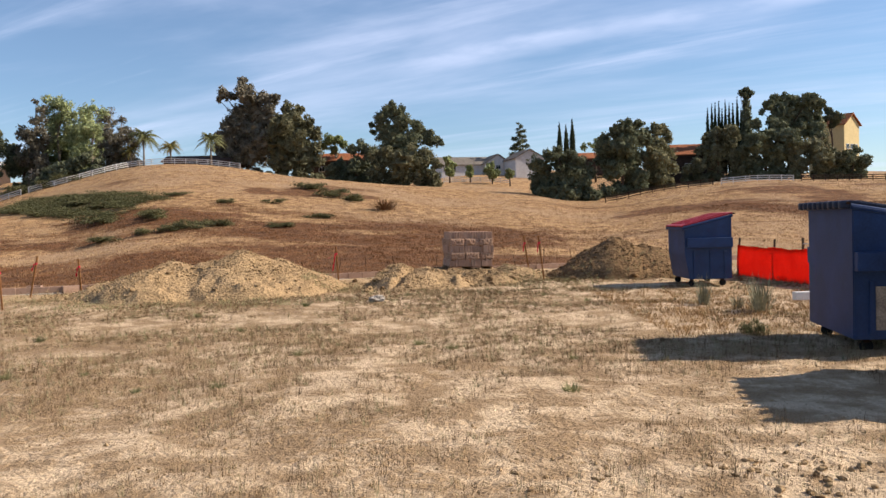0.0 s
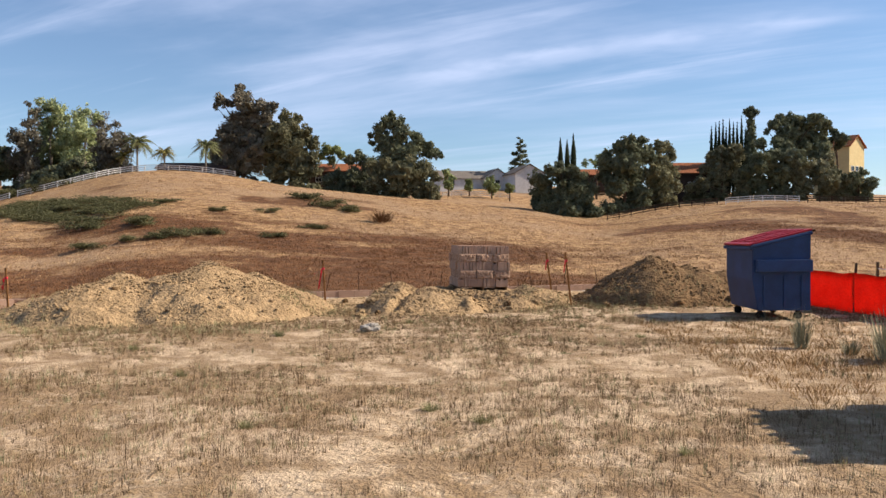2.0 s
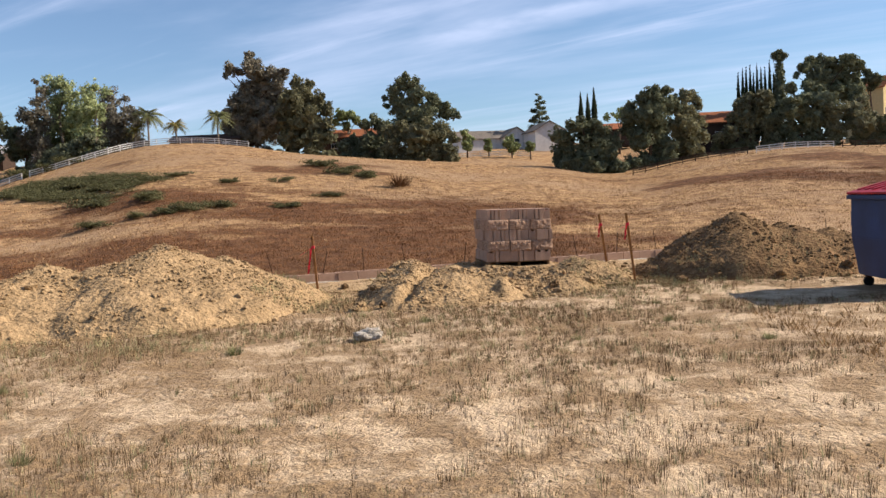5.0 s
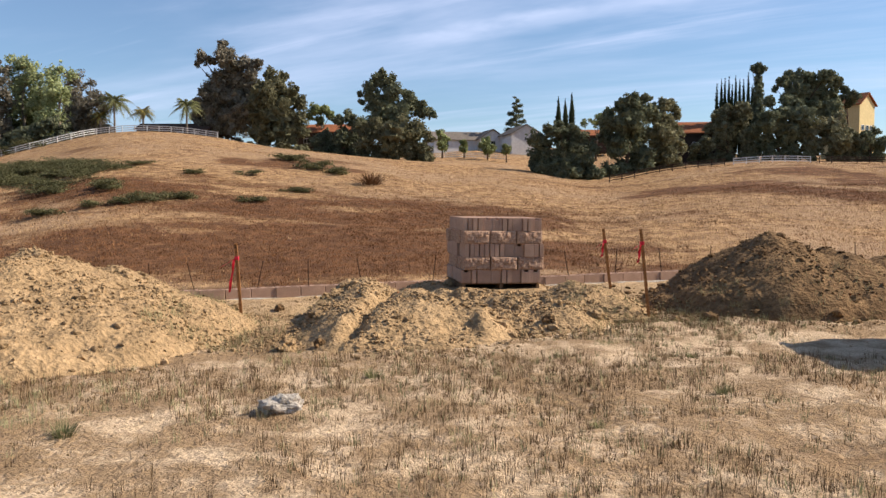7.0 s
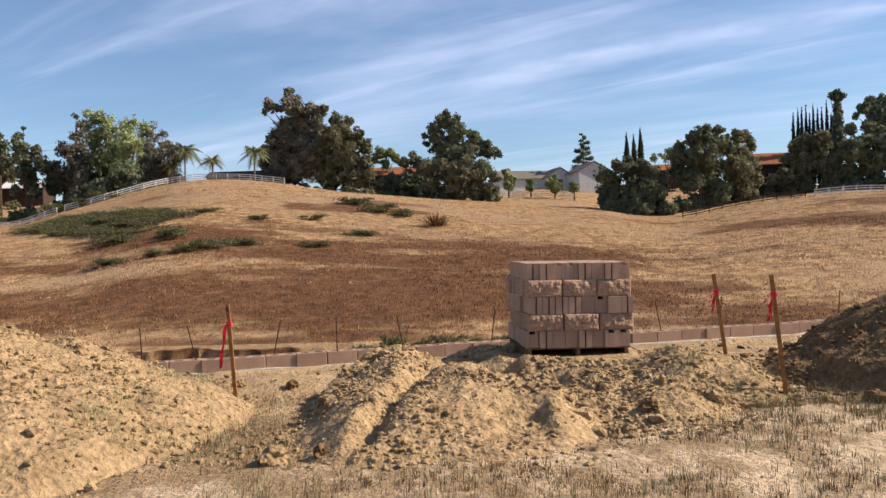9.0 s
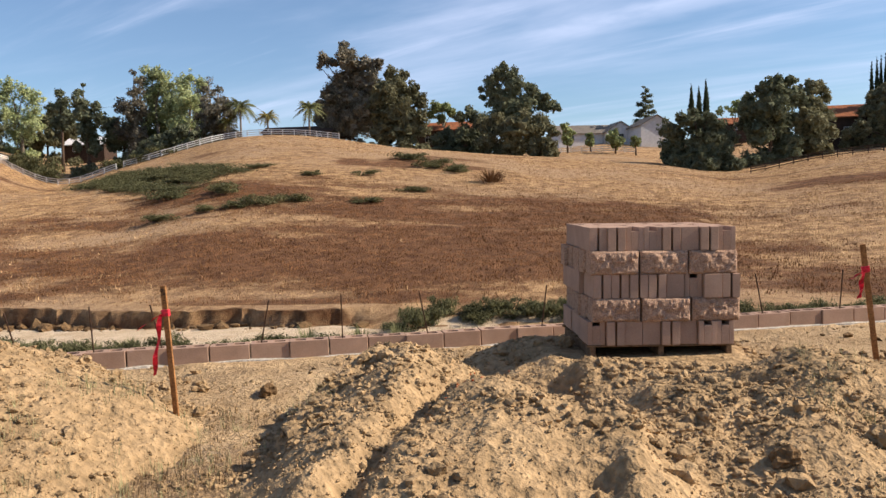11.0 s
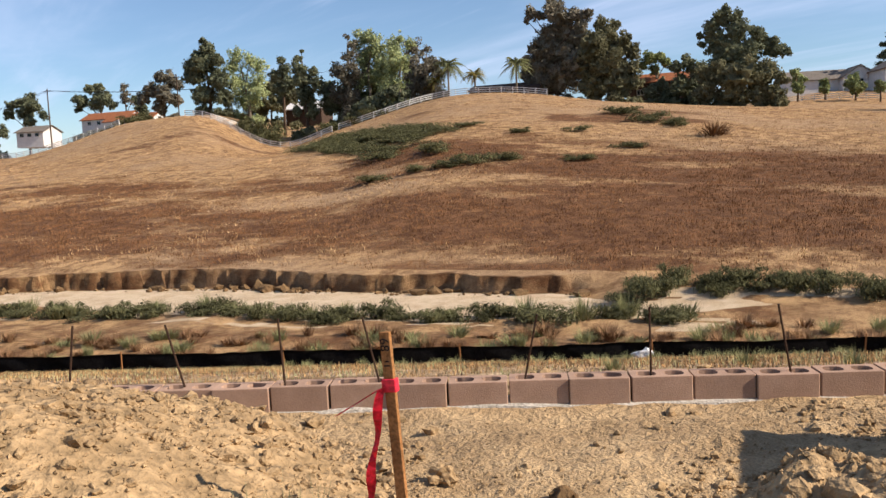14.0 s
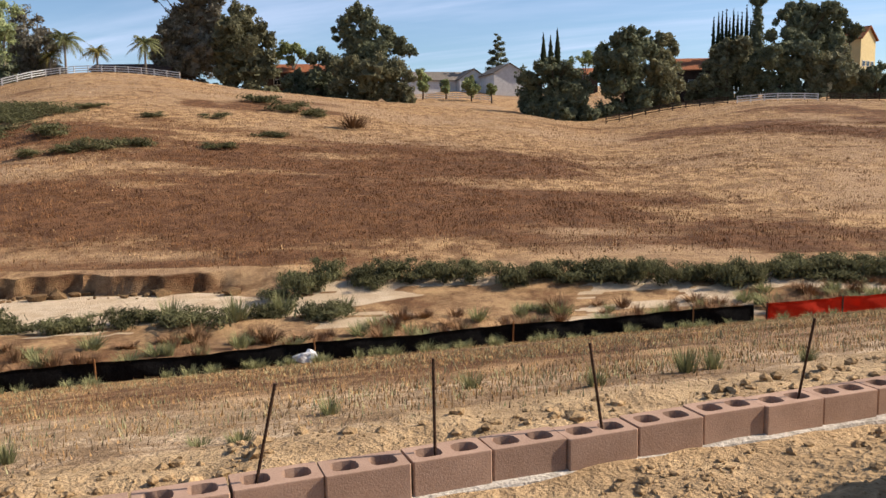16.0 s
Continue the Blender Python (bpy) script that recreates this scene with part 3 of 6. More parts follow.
OCT_V = np.array([(1, 0, 0), (0, 1, 0), (-1, 0, 0), (0, -1, 0), (0, 0, 1), (0, 0, -1)], float)
OCT_F = np.array([(0, 1, 4), (1, 2, 4), (2, 3, 4), (3, 0, 4), (1, 0, 5), (2, 1, 5), (3, 2, 5), (0, 3, 5)])


def lumps(name, xs, ys, sizes, mat, label, seed, category="clods", crumbs=False):
    base_v, base_f = (OCT_V, OCT_F) if crumbs else (ICO_V, ICO_F)
    rng = np.random.default_rng(seed)
    zs = surface(xs, ys)
    count = len(xs)
    shape = base_v[None] * (1 + 0.24 * rng.standard_normal((count, len(base_v), 1))).clip(0.6, 1.5)
    shape = shape * sizes[:, None, None] * np.stack([rng.uniform(0.8, 1.3, count), rng.uniform(0.8, 1.3, count), rng.uniform(0.6, 0.95, count)], -1)[:, None]
    a = rng.uniform(0, math.tau, count)
    c, s = np.cos(a)[:, None], np.sin(a)[:, None]
    v = np.stack([shape[..., 0] * c - shape[..., 1] * s + xs[:, None], shape[..., 0] * s + shape[..., 1] * c + ys[:, None], shape[..., 2] + (zs + sizes * 0.22)[:, None]], -1)
    f = base_f[None] + (np.arange(count) * len(base_v))[:, None, None]
    tagged(new(name, mesh_of(name, v.reshape(-1, 3).tolist(), f.reshape(-1, 3).tolist(), mat)), label, category, kind="stuff")


rng = np.random.default_rng(4)
cx, cy, cs = [], [], []
for i, count in ((0, 10500), (1, 10000), (2, 5000)):
    for _ in range(count):
        q = HEAPS[i][1][rng.integers(len(HEAPS[i][1]))]
        r, a = math.sqrt(rng.uniform(0.0, 1.25)), rng.uniform(0, math.tau)
        cx.append(q[0] + r * q[3] * math.cos(a)); cy.append(q[1] + r * q[4] * math.sin(a))
        cs.append(0.007 + 0.026 * rng.random() ** 4 + (0.045 * rng.random() if rng.random() < 0.008 else 0))
for _ in range(3800):
    x = rng.uniform(-9, 10)
    side = rng.choice([-1, 1, 1])
    off = rng.uniform(0.35, 2.6) if side < 0 else rng.uniform(0.4, 1.7)
    cx.append(x); cy.append(wall_y(x) + side * off); cs.append(0.008 + 0.05 * rng.random() ** 5)
for i, count in ((0, 6500), (1, 5500)):      # fine grit over the two pale heaps
    for _ in range(count):
        q = HEAPS[i][1][rng.integers(len(HEAPS[i][1]))]
        r, a = math.sqrt(rng.uniform(0.0, 1.1)), rng.uniform(0, math.tau)
        cx.append(q[0] + r * q[3] * math.cos(a)); cy.append(q[1] + r * q[4] * math.sin(a)); cs.append(0.006 + 0.011 * rng.random() ** 2)
for _ in range(5500):
    y = rng.uniform(2.0, 20)
    x = rng.uniform(-0.4 * y - 0.5, 0.42 * y + 1.5)
    cx.append(x); cy.append(y); cs.append(0.004 + 0.012 * rng.random() ** 3)
for _ in range(2200):      # rough broken ground by the dumpsters
    x, y = rng.uniform(1.2, 6.0), rng.uniform(2.2, 6.5)
    cx.append(x); cy.append(y); cs.append(0.006 + 0.03 * rng.random() ** 3 * smooth(4.8, 2.6, y - 0.25 * x))
for _ in range(3600):      # rubble trodden in between the heaps
    x = rng.normal(-1.9, 1.1)
    cx.append(x); cy.append(rng.uniform(18.6, 22.2)); cs.append(0.007 + 0.026 * rng.random() ** 5)
for i, count in ((0, 260), (1, 220), (2, 120)):      # larger stones that rolled to the foot
    for _ in range(count):
        q = HEAPS[i][1][rng.integers(len(HEAPS[i][1]))]
        r, a = rng.uniform(0.7, 1.08), rng.uniform(0, math.tau)
        cx.append(q[0] + r * q[3] * math.cos(a)); cy.append(q[1] + r * q[4] * math.sin(a)); cs.append(0.022 + 0.05 * rng.random() ** 3)
cx, cy, cs = map(np.array, (cx, cy, cs))
keep = np.abs(cy - wall_y(cx) - 0.1) > 0.32
keep &= (cs < 0.0125) | (fbm(cx * 1.7, cy * 1.7, 3, 131) > -0.18)      # larger clods lie in drifts
keep &= ~((np.abs(cx - 1.45) < 0.75) & (np.abs(cy - 22.65) < 0.75))
cx, cy, cs = cx[keep], cy[keep], cs[keep]
fine_ = cs < 0.017
# clods on the dark heap take its soil, which has the slope's shade in it
on_dark = (cx > 3.3) & (cy > 19.8) & (cy < 24.5)
lumps("soil_clods", cx[~fine_ & ~on_dark], cy[~fine_ & ~on_dark], cs[~fine_ & ~on_dark], M["soil"], "loose clods and stones strewn over the earth", 6)
lumps("damp_clods", cx[~fine_ & on_dark], cy[~fine_ & on_dark], cs[~fine_ & on_dark], M["dark_soil"], "dark clods on the darkest heap, toned for its shade", 8)
lumps("damp_crumbs", cx[fine_ & on_dark], cy[fine_ & on_dark], cs[fine_ & on_dark] * 1.15, M["dark_soil"], "dark crumbs of earth on the darkest heap, toned for its shade", 11, crumbs=True)
fine_ &= ~on_dark
lumps("soil_crumbs", cx[fine_], cy[fine_], cs[fine_] * 1.1, M["soil"], "small crumbs of earth strewn over the heaps", 7, crumbs=True)


# single stones that stand out at the foot of the heaps
def boulder(x, y, w, h, seed, dark):
    bm = bmesh.new()
    bmesh.ops.create_icosphere(bm, subdivisions=3, radius=1)
    off = Vector((seed * 3.1, seed * 1.7, 0.4))
    for v in bm.verts:
        d = v.co.copy()
        k = 1 + 0.6 * noise.noise(d * 1.1 + off) + 0.4 * noise.noise(d * 2.6 + off) + 0.2 * noise.noise(d * 6 + off)
        v.co = Vector((d.x * w * k / 2, d.y * w * 0.4 * k, d.z * h * k / 2))
    m = bpy.data.meshes.new("boulder")
    bm.to_mesh(m)
    bm.free()
    m.materials.append(M["dark_soil"] if dark else M["soil"])
    ob = tagged(new("boulder", m), "angular dark clod lying on loose earth" if dark else "angular tan stone lying on loose earth", "stone", "stones by the heaps")
    ob.matrix_world = pose(x, y, sz(x, y) + h * 0.25, 0, 0, seed * 47)


for k, (x, y, w, h, dark) in enumerate([(-1.07, 18.62, 0.21, 0.17, 0), (-1.75, 21.75, 0.17, 0.11, 1), (-2.42, 21.9, 0.16, 0.12, 0), (1.57, 20.41, 0.12, 0.1, 0), (-0.75, 18.75, 0.12, 0.1, 1), (4.1, 20.55, 0.24, 0.16, 1), (3.7, 20.7, 0.14, 0.1, 0), (6.9, 20.6, 0.2, 0.16, 1), (-4.1, 16.75, 0.14, 0.1, 0), (-0.85, 21.9, 0.14, 0.1, 0), (0.7, 22.6, 0.16, 0.12, 0), (2.55, 20.25, 0.18, 0.14, 0), (-1.0, 21.2, 0.12, 0.1, 1), (-3.3, 21.6, 0.13, 0.1, 0), (1.9, 19.9, 0.15, 0.11, 1)]):
    boulder(x, y, w, h, k + 1, dark)


# ---------------------------------------------------------------- concrete blocks
BL, BW, BH = 0.397, 0.195, 0.194


def core_block(name="block"):
    """A hollow block with two rounded cores, standing on its base's middle."""
    bm = bmesh.new()
    def ring(pts, z):
        return [bm.verts.new((x, y, z)) for x, y in pts]
    e = 0.006
    outer = [(-BL / 2, -BW / 2 + e), (-BL / 2 + e, -BW / 2), (BL / 2 - e, -BW / 2), (BL / 2, -BW / 2 + e), (BL / 2, BW / 2 - e), (BL / 2 - e, BW / 2), (-BL / 2 + e, BW / 2), (-BL / 2, BW / 2 - e)]
    top, low, bot = ring([(x * 0.992, y * 0.985) for x, y in outer], BH), ring(outer, BH - 0.005), ring(outer, 0.0)
    for a, b in ((bot, low), (low, top)):
        for k in range(8):
            bm.faces.new((a[k], a[(k + 1) % 8], b[(k + 1) % 8], b[k]))
    edges = [bm.edges.get((top[k], top[(k + 1) % 8])) for k in range(8)]
    for s in (-1, 1):
        pts = []
        for k in range(12):
            a = k * math.tau / 12
            pts.append((s * 0.092 + 0.066 * math.copysign(abs(math.cos(a)) ** 0.6, math.cos(a)), 0.058 * math.copysign(abs(math.sin(a)) ** 0.6, math.sin(a))))
        r0, r1 = ring(pts, BH), ring([(x * 1.0, y * 0.92) for x, y in pts], 0.03)
        for k in range(12):
            bm.faces.new((r0[(k + 1) % 12], r0[k], r1[k], r1[(k + 1) % 12]))
        bm.faces.new(r1)
        edges += [bm.edges.get((r0[k], r0[(k + 1) % 12])) for k in range(12)]
    bmesh.ops.triangle_fill(bm, edges=edges, use_beauty=True)
    bmesh.ops.recalc_face_normals(bm, faces=bm.faces)
    m = bpy.data.meshes.new(name)
    bm.to_mesh(m)
    bm.free()
    m.materials.append(M["block"])
    return m


block_mesh = core_block()
wall = thing("block_wall", "single course of tan hollow concrete blocks on mortar", "wall", kind="structure")
slope_a = math.atan(0.33)
footing = bmesh.new()
pts = [(x, wall_y(x)) for x in np.arange(-13, 26, 0.22)]
rows = []
for j, (x, y) in enumerate(pts):
    w0, w1, h = 0.15 + 0.05 * random.random(), 0.15 + 0.03 * random.random(), 0.012 + 0.02 * random.random()
    nx_, ny_ = -math.sin(slope_a), math.cos(slope_a)
    rows.append([footing.verts.new((x + nx_ * o, y + ny_ * o, z)) for o, z in ((-w0, -0.36), (-w0 + 0.035, -0.295 + h), (-0.09, -0.285 + h), (0.09, -0.285 + h), (w1, -0.30 + h), (w1 + 0.02, -0.36))])
for a, b in zip(rows, rows[1:]):
    for k in range(5):
        footing.faces.new((a[k], b[k], b[k + 1], a[k + 1]))
part("mortar_bed", footing, M["mortar"], wall, "rough grey-white mortar bed")
WALL_Z = -0.298
start = (-0.229 - math.cos(slope_a) * 0.2, 0)
for k in range(-30, 60):
    s = k * 0.4064
    x = start[0] + s * math.cos(slope_a)
    b = child("block", block_mesh, wall, m=pose(x, wall_y(x) + 0.012 * math.sin(k * 2.1), WALL_Z + 0.004 * math.sin(k * 1.3), 0, 0, math.degrees(slope_a) + 0.6 * math.sin(k * 3.7)))

# reinforcing bars that stand in the cores
def rebar_mesh():
    bm = bmesh.new()
    zs = np.arange(0, 0.62, 0.012)
    return tube_bm([(0, 0, z) for z in zs], [0.0085 if k % 2 else 0.0068 for k in range(len(zs))], 6, bm)


bm = rebar_mesh()
rm = bpy.data.meshes.new("rebar"); bm.to_mesh(rm); bm.free(); rm.materials.append(M["rust"])
for k, (x, lean, tilt) in enumerate([(-7.3, 4, 6), (-6.3, -8, 2), (-5.5, 6, -4), (-4.65, -14, 3), (-4.0, -3, 0), (-3.35, -12, 2), (-2.46, 13, 2), (-1.63, 0, 1), (-0.74, -9, 5), (0.43, 8, 3), (1.25, -5, 2), (2.1, 3, 4), (3.0, -9, -3), (3.9, 4, 2), (4.9, -8, 4), (5.9, 5, 0), (7.0, -4, 3), (8.2, 6, -2), (9.4, -3, 3)]):
    tagged(new("rebar", rm), "rusty ribbed steel bar standing in a block core", "rebar", "bars along the wall").matrix_world = pose(x, wall_y(x), WALL_Z + 0.04, tilt, lean, 0)

# pallet with stacked blocks
PAL = pose(0.905, 22.1, -0.045, 0, 1.2, 10)          # the front's near corner; x runs along the front
pallet = thing("pallet", "weathered wooden pallet on levelled earth", "pallet", PAL)
for x in (0.03, 0.60, 1.17):
    part("stringer", box_bm(0.045, 1.2, 0.085, (x, 0.6, 0.02), 0.004), M["pallet"], pallet)
for y in np.linspace(0.05, 1.15, 7):
    part("deck_board", box_bm(1.24, 0.10, 0.016, (0.6, y, 0.105), 0.003), M["pallet"], pallet)
for y in (0.05, 0.6, 1.15):
    part("foot_board", box_bm(1.24, 0.10, 0.02, (0.6, y, 0.0), 0.003), M["pallet"], pallet)


def end_block_mesh(notch, fins):
    """A block lying with its end to the front (front at -y), with a knock-out notch or narrow flanges."""
    bm = bmesh.new()
    w, d = 0.147, BL
    def col(x0, x1, y0, z1=BH):
        box_bm(x1 - x0, d - y0, z1, ((x0 + x1) / 2, y0 + (d - y0) / 2, 0), 0.004, bm)
    if fins:
        col(-w / 2, -0.008, 0.0); col(0.010, w / 2, 0.0); col(-0.008, 0.010, 0.05)
    elif notch:
        col(-w / 2, -0.032, 0.0); col(0.032, w / 2, 0.0); col(-0.032, 0.032, 0.0, BH - 0.035)
        box_bm(0.064, d - 0.2, 0.034, (0, 0.2 + (d - 0.2) / 2, BH - 0.035), 0, bm)
    else:
        col(-w / 2, w / 2, 0.0)
    m = bpy.data.meshes.new("stacked_block"); bm.to_mesh(m); bm.free(); m.materials.append(M["block"])
    return m


def split_mesh(seed):
    """A block lying along the front with a broken rough face at -y."""
    bm = bmesh.new()
    nu, nv = 26, 13
    g = {}
    for i in range(nu + 1):
        for j in range(nv + 1):
            x, z = (i / nu - 0.5) * BL, j / nv * BH
            rim = min(i, nu - i, j, nv - j)
            y = 0.0
            if rim > 0:
                y = -0.006 - 0.022 * min(rim, 3) / 3 * (0.5 + float(fbm(x * 16 + seed * 7, z * 16, 3, 90))) - 0.012 * float(vnoise(x * 60, z * 60 + seed, 91))
            g[i, j] = bm.verts.new((x, y, z))
    for i in range(nu):
        for j in range(nv):
            bm.faces.new((g[i, j], g[i + 1, j], g[i + 1, j + 1], g[i, j + 1]))
    box_bm(BL, BW - 0.001, BH, (0, BW / 2 + 0.0005, 0), 0.0, bm)
    m = bpy.data.meshes.new("stacked_block"); bm.to_mesh(m); bm.free(); m.materials.append(M["split"])
    return m


ENDS = [end_block_mesh(True, False), end_block_mesh(False, False), end_block_mesh(False, True)]
SPLITS = [split_mesh(k) for k in range(5)]
order = random.Random(3)
for course in range(5):
    z = 0.123 + course * (BH + 0.001)
    rough_course = course in (1, 3)
    slips = [order.uniform(-0.03, 0.025) for _ in range(6)]
    if not rough_course:
        for row in range(3):
            for i in range(8):
                me_b = ENDS[order.choice([0, 0, 1, 1, 2, 2])]
                jut = order.uniform(-0.05, 0.012) if row == 0 else 0
                b = tagged(new("stacked_block", me_b), "tan concrete block with a plain sawn end, stacked on a pallet", "block", "blocks on the pallet")
                b.matrix_world = PAL @ pose(0.077 + slips[row] + i * 0.1525 + order.uniform(-0.0022, 0.0022), row * 0.4 + jut, z)
    else:
        for row in range(6):
            for i in range(3):
                b = tagged(new("stacked_block", SPLITS[order.randrange(5)]), "tan concrete block with a rough split face, stacked on a pallet", "block", "blocks on the pallet")
                b.matrix_world = PAL @ pose(0.2 + slips[row] + i * 0.411 + order.uniform(-0.006, 0.006), row * 0.2 + (order.uniform(-0.035, -0.012) if row == 0 else 0.012), z)

# blocks standing at the far end of the wall
for x, y, k, turn in ((-10.9, 22.2, 0, 5), (-10.9, 22.2, 1, 5), (-9.35, 21.0, 0, 40)):
    b = tagged(new("loose_block", block_mesh), "tan hollow concrete block standing on bare earth", "block")
    b.matrix_world = pose(x, y, gz(x, y) - 0.01 + 0.2 * k, 0, 0, turn)


# ---------------------------------------------------------------- survey stakes
def stake(foot, top, ribbon, group="survey stakes"):
    fx, fy = foot
    z0 = sz(fx, fy) - 0.12
    base, tip = Vector((fx, fy, z0)), Vector(top)
    d = tip - base
    m = Matrix.Translation(base) @ Vector((0, 0, 1)).rotation_difference(d).to_matrix().to_4x4()
    ob = thing("survey_stake", "slim wooden survey stake tied with red ribbon, in earth", "stake", m, group)
    L = d.length
    bm = box_bm(0.040, 0.020, L, (0, 0, 0), 0.003)
    part("post", bm, M["stake"], ob)
    # ribbon: a knot round the post and two fluttering tails
    part("knot", box_bm(0.056, 0.034, 0.05, (0, 0, L - 0.22), 0.006), M["ribbon"], ob)
    for s, length in ((1, ribbon), (-1, ribbon * 0.6)):
        bm = bmesh.new()
        prev = None
        for k in range(14):
            u = k / 13 * length
            c = Vector((-(0.025 + u * (0.22 if s > 0 else 0.75)), -0.025 - 0.015 * math.sin(k * 0.9), L - 0.2 - u * (0.95 if s > 0 else 0.4)))
            wv = Vector((0.016, 0.010 * math.sin(k * 0.8), 0.006))
            q = [bm.verts.new(c - wv), bm.verts.new(c + wv)]
            if prev:
                bm.faces.new((prev[0], prev[1], q[1], q[0]))
            prev = q
        bmesh.ops.solidify(bm, geom=bm.faces[:], thickness=0.0015)
        part("ribbon_tail", bm, M["ribbon"], ob)
    return ob


marked = stake((-2.06, 20.74), (-2.12, 20.74, 0.768), 0.46)
# handwritten mark running down the face of the stake
font_ob = new("lettering", bpy.data.curves.new("lettering", "FONT"))
font_ob.data.body, font_ob.data.size, font_ob.data.extrude = "68", 0.05, 0.0004
ink = bpy.data.meshes.new_from_object(font_ob)
bpy.data.objects.remove(font_ob)
ink.materials.append(M["rubber"])
down = Matrix(((0, 1, 0, -0.018), (0, 0, -1, -0.0118), (-1, 0, 0, 0.0), (0, 0, 0, 1)))
tall = (Vector((-2.12, 20.74, 0.768)) - Vector((-2.06, 20.74, sz(-2.06, 20.74) - 0.12))).length
child("lettering", ink, marked, "dark handwritten number", Matrix.Translation((0, 0, tall - 0.02)) @ down)
for k, w in enumerate((0.012, 0.02)):
    part("mark", box_bm(0.004 + w, 0.001, 0.004, (0.002, -0.0118, tall - 0.108 - 0.016 * k), 0), M["rubber"], marked, "dark pencil stroke")
stake((3.42, 20.95), (3.26, 20.83, 0.91), 0.26)
stake((3.12, 22.0), (2.97, 21.9, 0.88), 0.22)
stake((-8.65, 16.3), (-8.7, 16.3, 0.72), 0.2)
stake((-9.5, 19.1), (-9.25, 19.1, 0.78), 0.2)
stake((-8.0, 18.65), (-8.02, 18.6, 0.70), 0.24)


# ---------------------------------------------------------------- refuse bins
def prism(profile, width, bm=None):
    """A solid with the given outline in (y, z), width along x."""
    bm = bm or bmesh.new()
    a = [bm.verts.new((-width / 2, y, z)) for y, z in profile]
    b = [bm.verts.new((width / 2, y, z)) for y, z in profile]
    bm.faces.new(a); bm.faces.new(b[::-1])
    for k in range(len(profile)):
        j = (k + 1) % len(profile)
        bm.faces.new((a[j], a[k], b[k], b[j]))
    bmesh.ops.recalc_face_normals(bm, faces=bm.faces)
    return bm


def bin_thing(m, w, d, front, rear, lid_mat, lid_word, knobs=False, peeled=False):
    """A steel front-loading bin: front (low side) at -y, rear (high side, hinges) at +y; stands on casters."""
    ob = thing("dumpster", f"worn blue steel dumpster with {lid_word} lid, on dry ground", "dumpster", m)
    g = 0.17
    bm = prism([(-d / 2 + 0.10, g), (d / 2, g), (d / 2, rear), (-d / 2, front), (-d / 2, front * 0.55)], w)
    bmesh.ops.bevel(bm, geom=bm.edges[:], offset=0.012, segments=2, affect="EDGES")
    part("body", bm, M["blue"], ob)
    for s in (-1, 1):
        x = s * (w / 2)
        part("fork_sleeve", box_bm(0.12, d * 0.95, 0.22, (x + s * 0.06, 0.02, front * 0.66), 0.012), M["blue"], ob)
        part("rim", tube_bm([(x, -d / 2 - 0.02, front), (x, d / 2 + 0.02, rear)], [0.035, 0.035], 8), M["blue"], ob)
        for q in (-0.3, 0.05, 0.35):
            part("rib", box_bm(0.03, 0.05, front * 0.42, (x + s * 0.016, q * d, g + 0.06), 0.005), M["blue"], ob)
    part("front_lip", box_bm(w + 0.05, 0.07, 0.06, (0, -d / 2 - 0.02, front - 0.05), 0.008), M["blue"], ob)
    # lid of two leaves
    rise = math.degrees(math.atan2(rear - front, d))
    for s in (-1, 1):
        turn = Matrix.Rotation(radians(rise), 4, "X")
        bm = box_bm(w / 2 - 0.01, d + 0.12, 0.035, (s * w / 4, -0.02, (front + rear) / 2 + 0.03), 0.012, turn=turn)
        for q in (-0.3, 0, 0.3):
            box_bm(0.09, d * 0.9, 0.03, (s * w / 4 + q * w / 2, -0.02, (front + rear) / 2 + 0.055), 0.008, bm, turn)
        leaf = part("lid", bm, lid_mat, ob, f"{lid_word} plastic lid")
    part("hinge_rod", tube_bm([(-w / 2 - 0.04, d / 2 + 0.05, rear + 0.04), (w / 2 + 0.04, d / 2 + 0.05, rear + 0.04)], [0.018, 0.018], 8), M["rust"], ob)
    if knobs:
        for x in np.linspace(-w / 2 + 0.05, w / 2 - 0.05, 9):
            part("hinge_lug", box_bm(0.10, 0.15, 0.10, (x, d / 2 + 0.06, rear - 0.03), 0.03), M["darklid"], ob)
    if peeled:
        bm = box_bm(0.006, 0.42, 0.5, (-w / 2 - 0.004, 0.2, 0.28), 0)
        part("bare_patch", bm, M["peeled"], ob, "patch of peeled paint")
    for sx in (-1, 1):
        for sy in (-1, 1):
            fork = part("caster", box_bm(0.06, 0.07, 0.08, (sx * (w / 2 - 0.14), sy * (d / 2 - 0.18), 0.12), 0.004), M["rust"], ob)
            bm = bmesh.new()
            bmesh.ops.create_cone(bm, cap_ends=True, segments=18, radius1=0.075, radius2=0.075, depth=0.05, matrix=Matrix.Translation((sx * (w / 2 - 0.14), sy * (d / 2 - 0.18), 0.075)) @ Matrix.Rotation(math.pi / 2, 4, "Y"))
            bmesh.ops.bevel(bm, geom=bm.edges[:], offset=0.008, segments=1, affect="EDGES")
            part("wheel", bm, M["rubber"], fork)
    return ob


# its low front faces west, a side faces the walker
bin_thing(pose(6.78, 18.35, gz(6.7, 18.4), 0, 0, -91), 1.5, 1.06, 1.34, 1.60, M["lid"], "red")
bin_thing(pose(6.26, 8.98, gz(6.3, 9.0), 0, 0, 82), 1.75, 1.3, 1.45, 1.70, M["darklid"], "dark blue", True, True)
bin_thing(pose(6.62, 6.2, gz(6.6, 6.2), 0, 0, 82), 1.75, 1.3, 1.45, 1.70, M["darklid"], "dark blue", True)


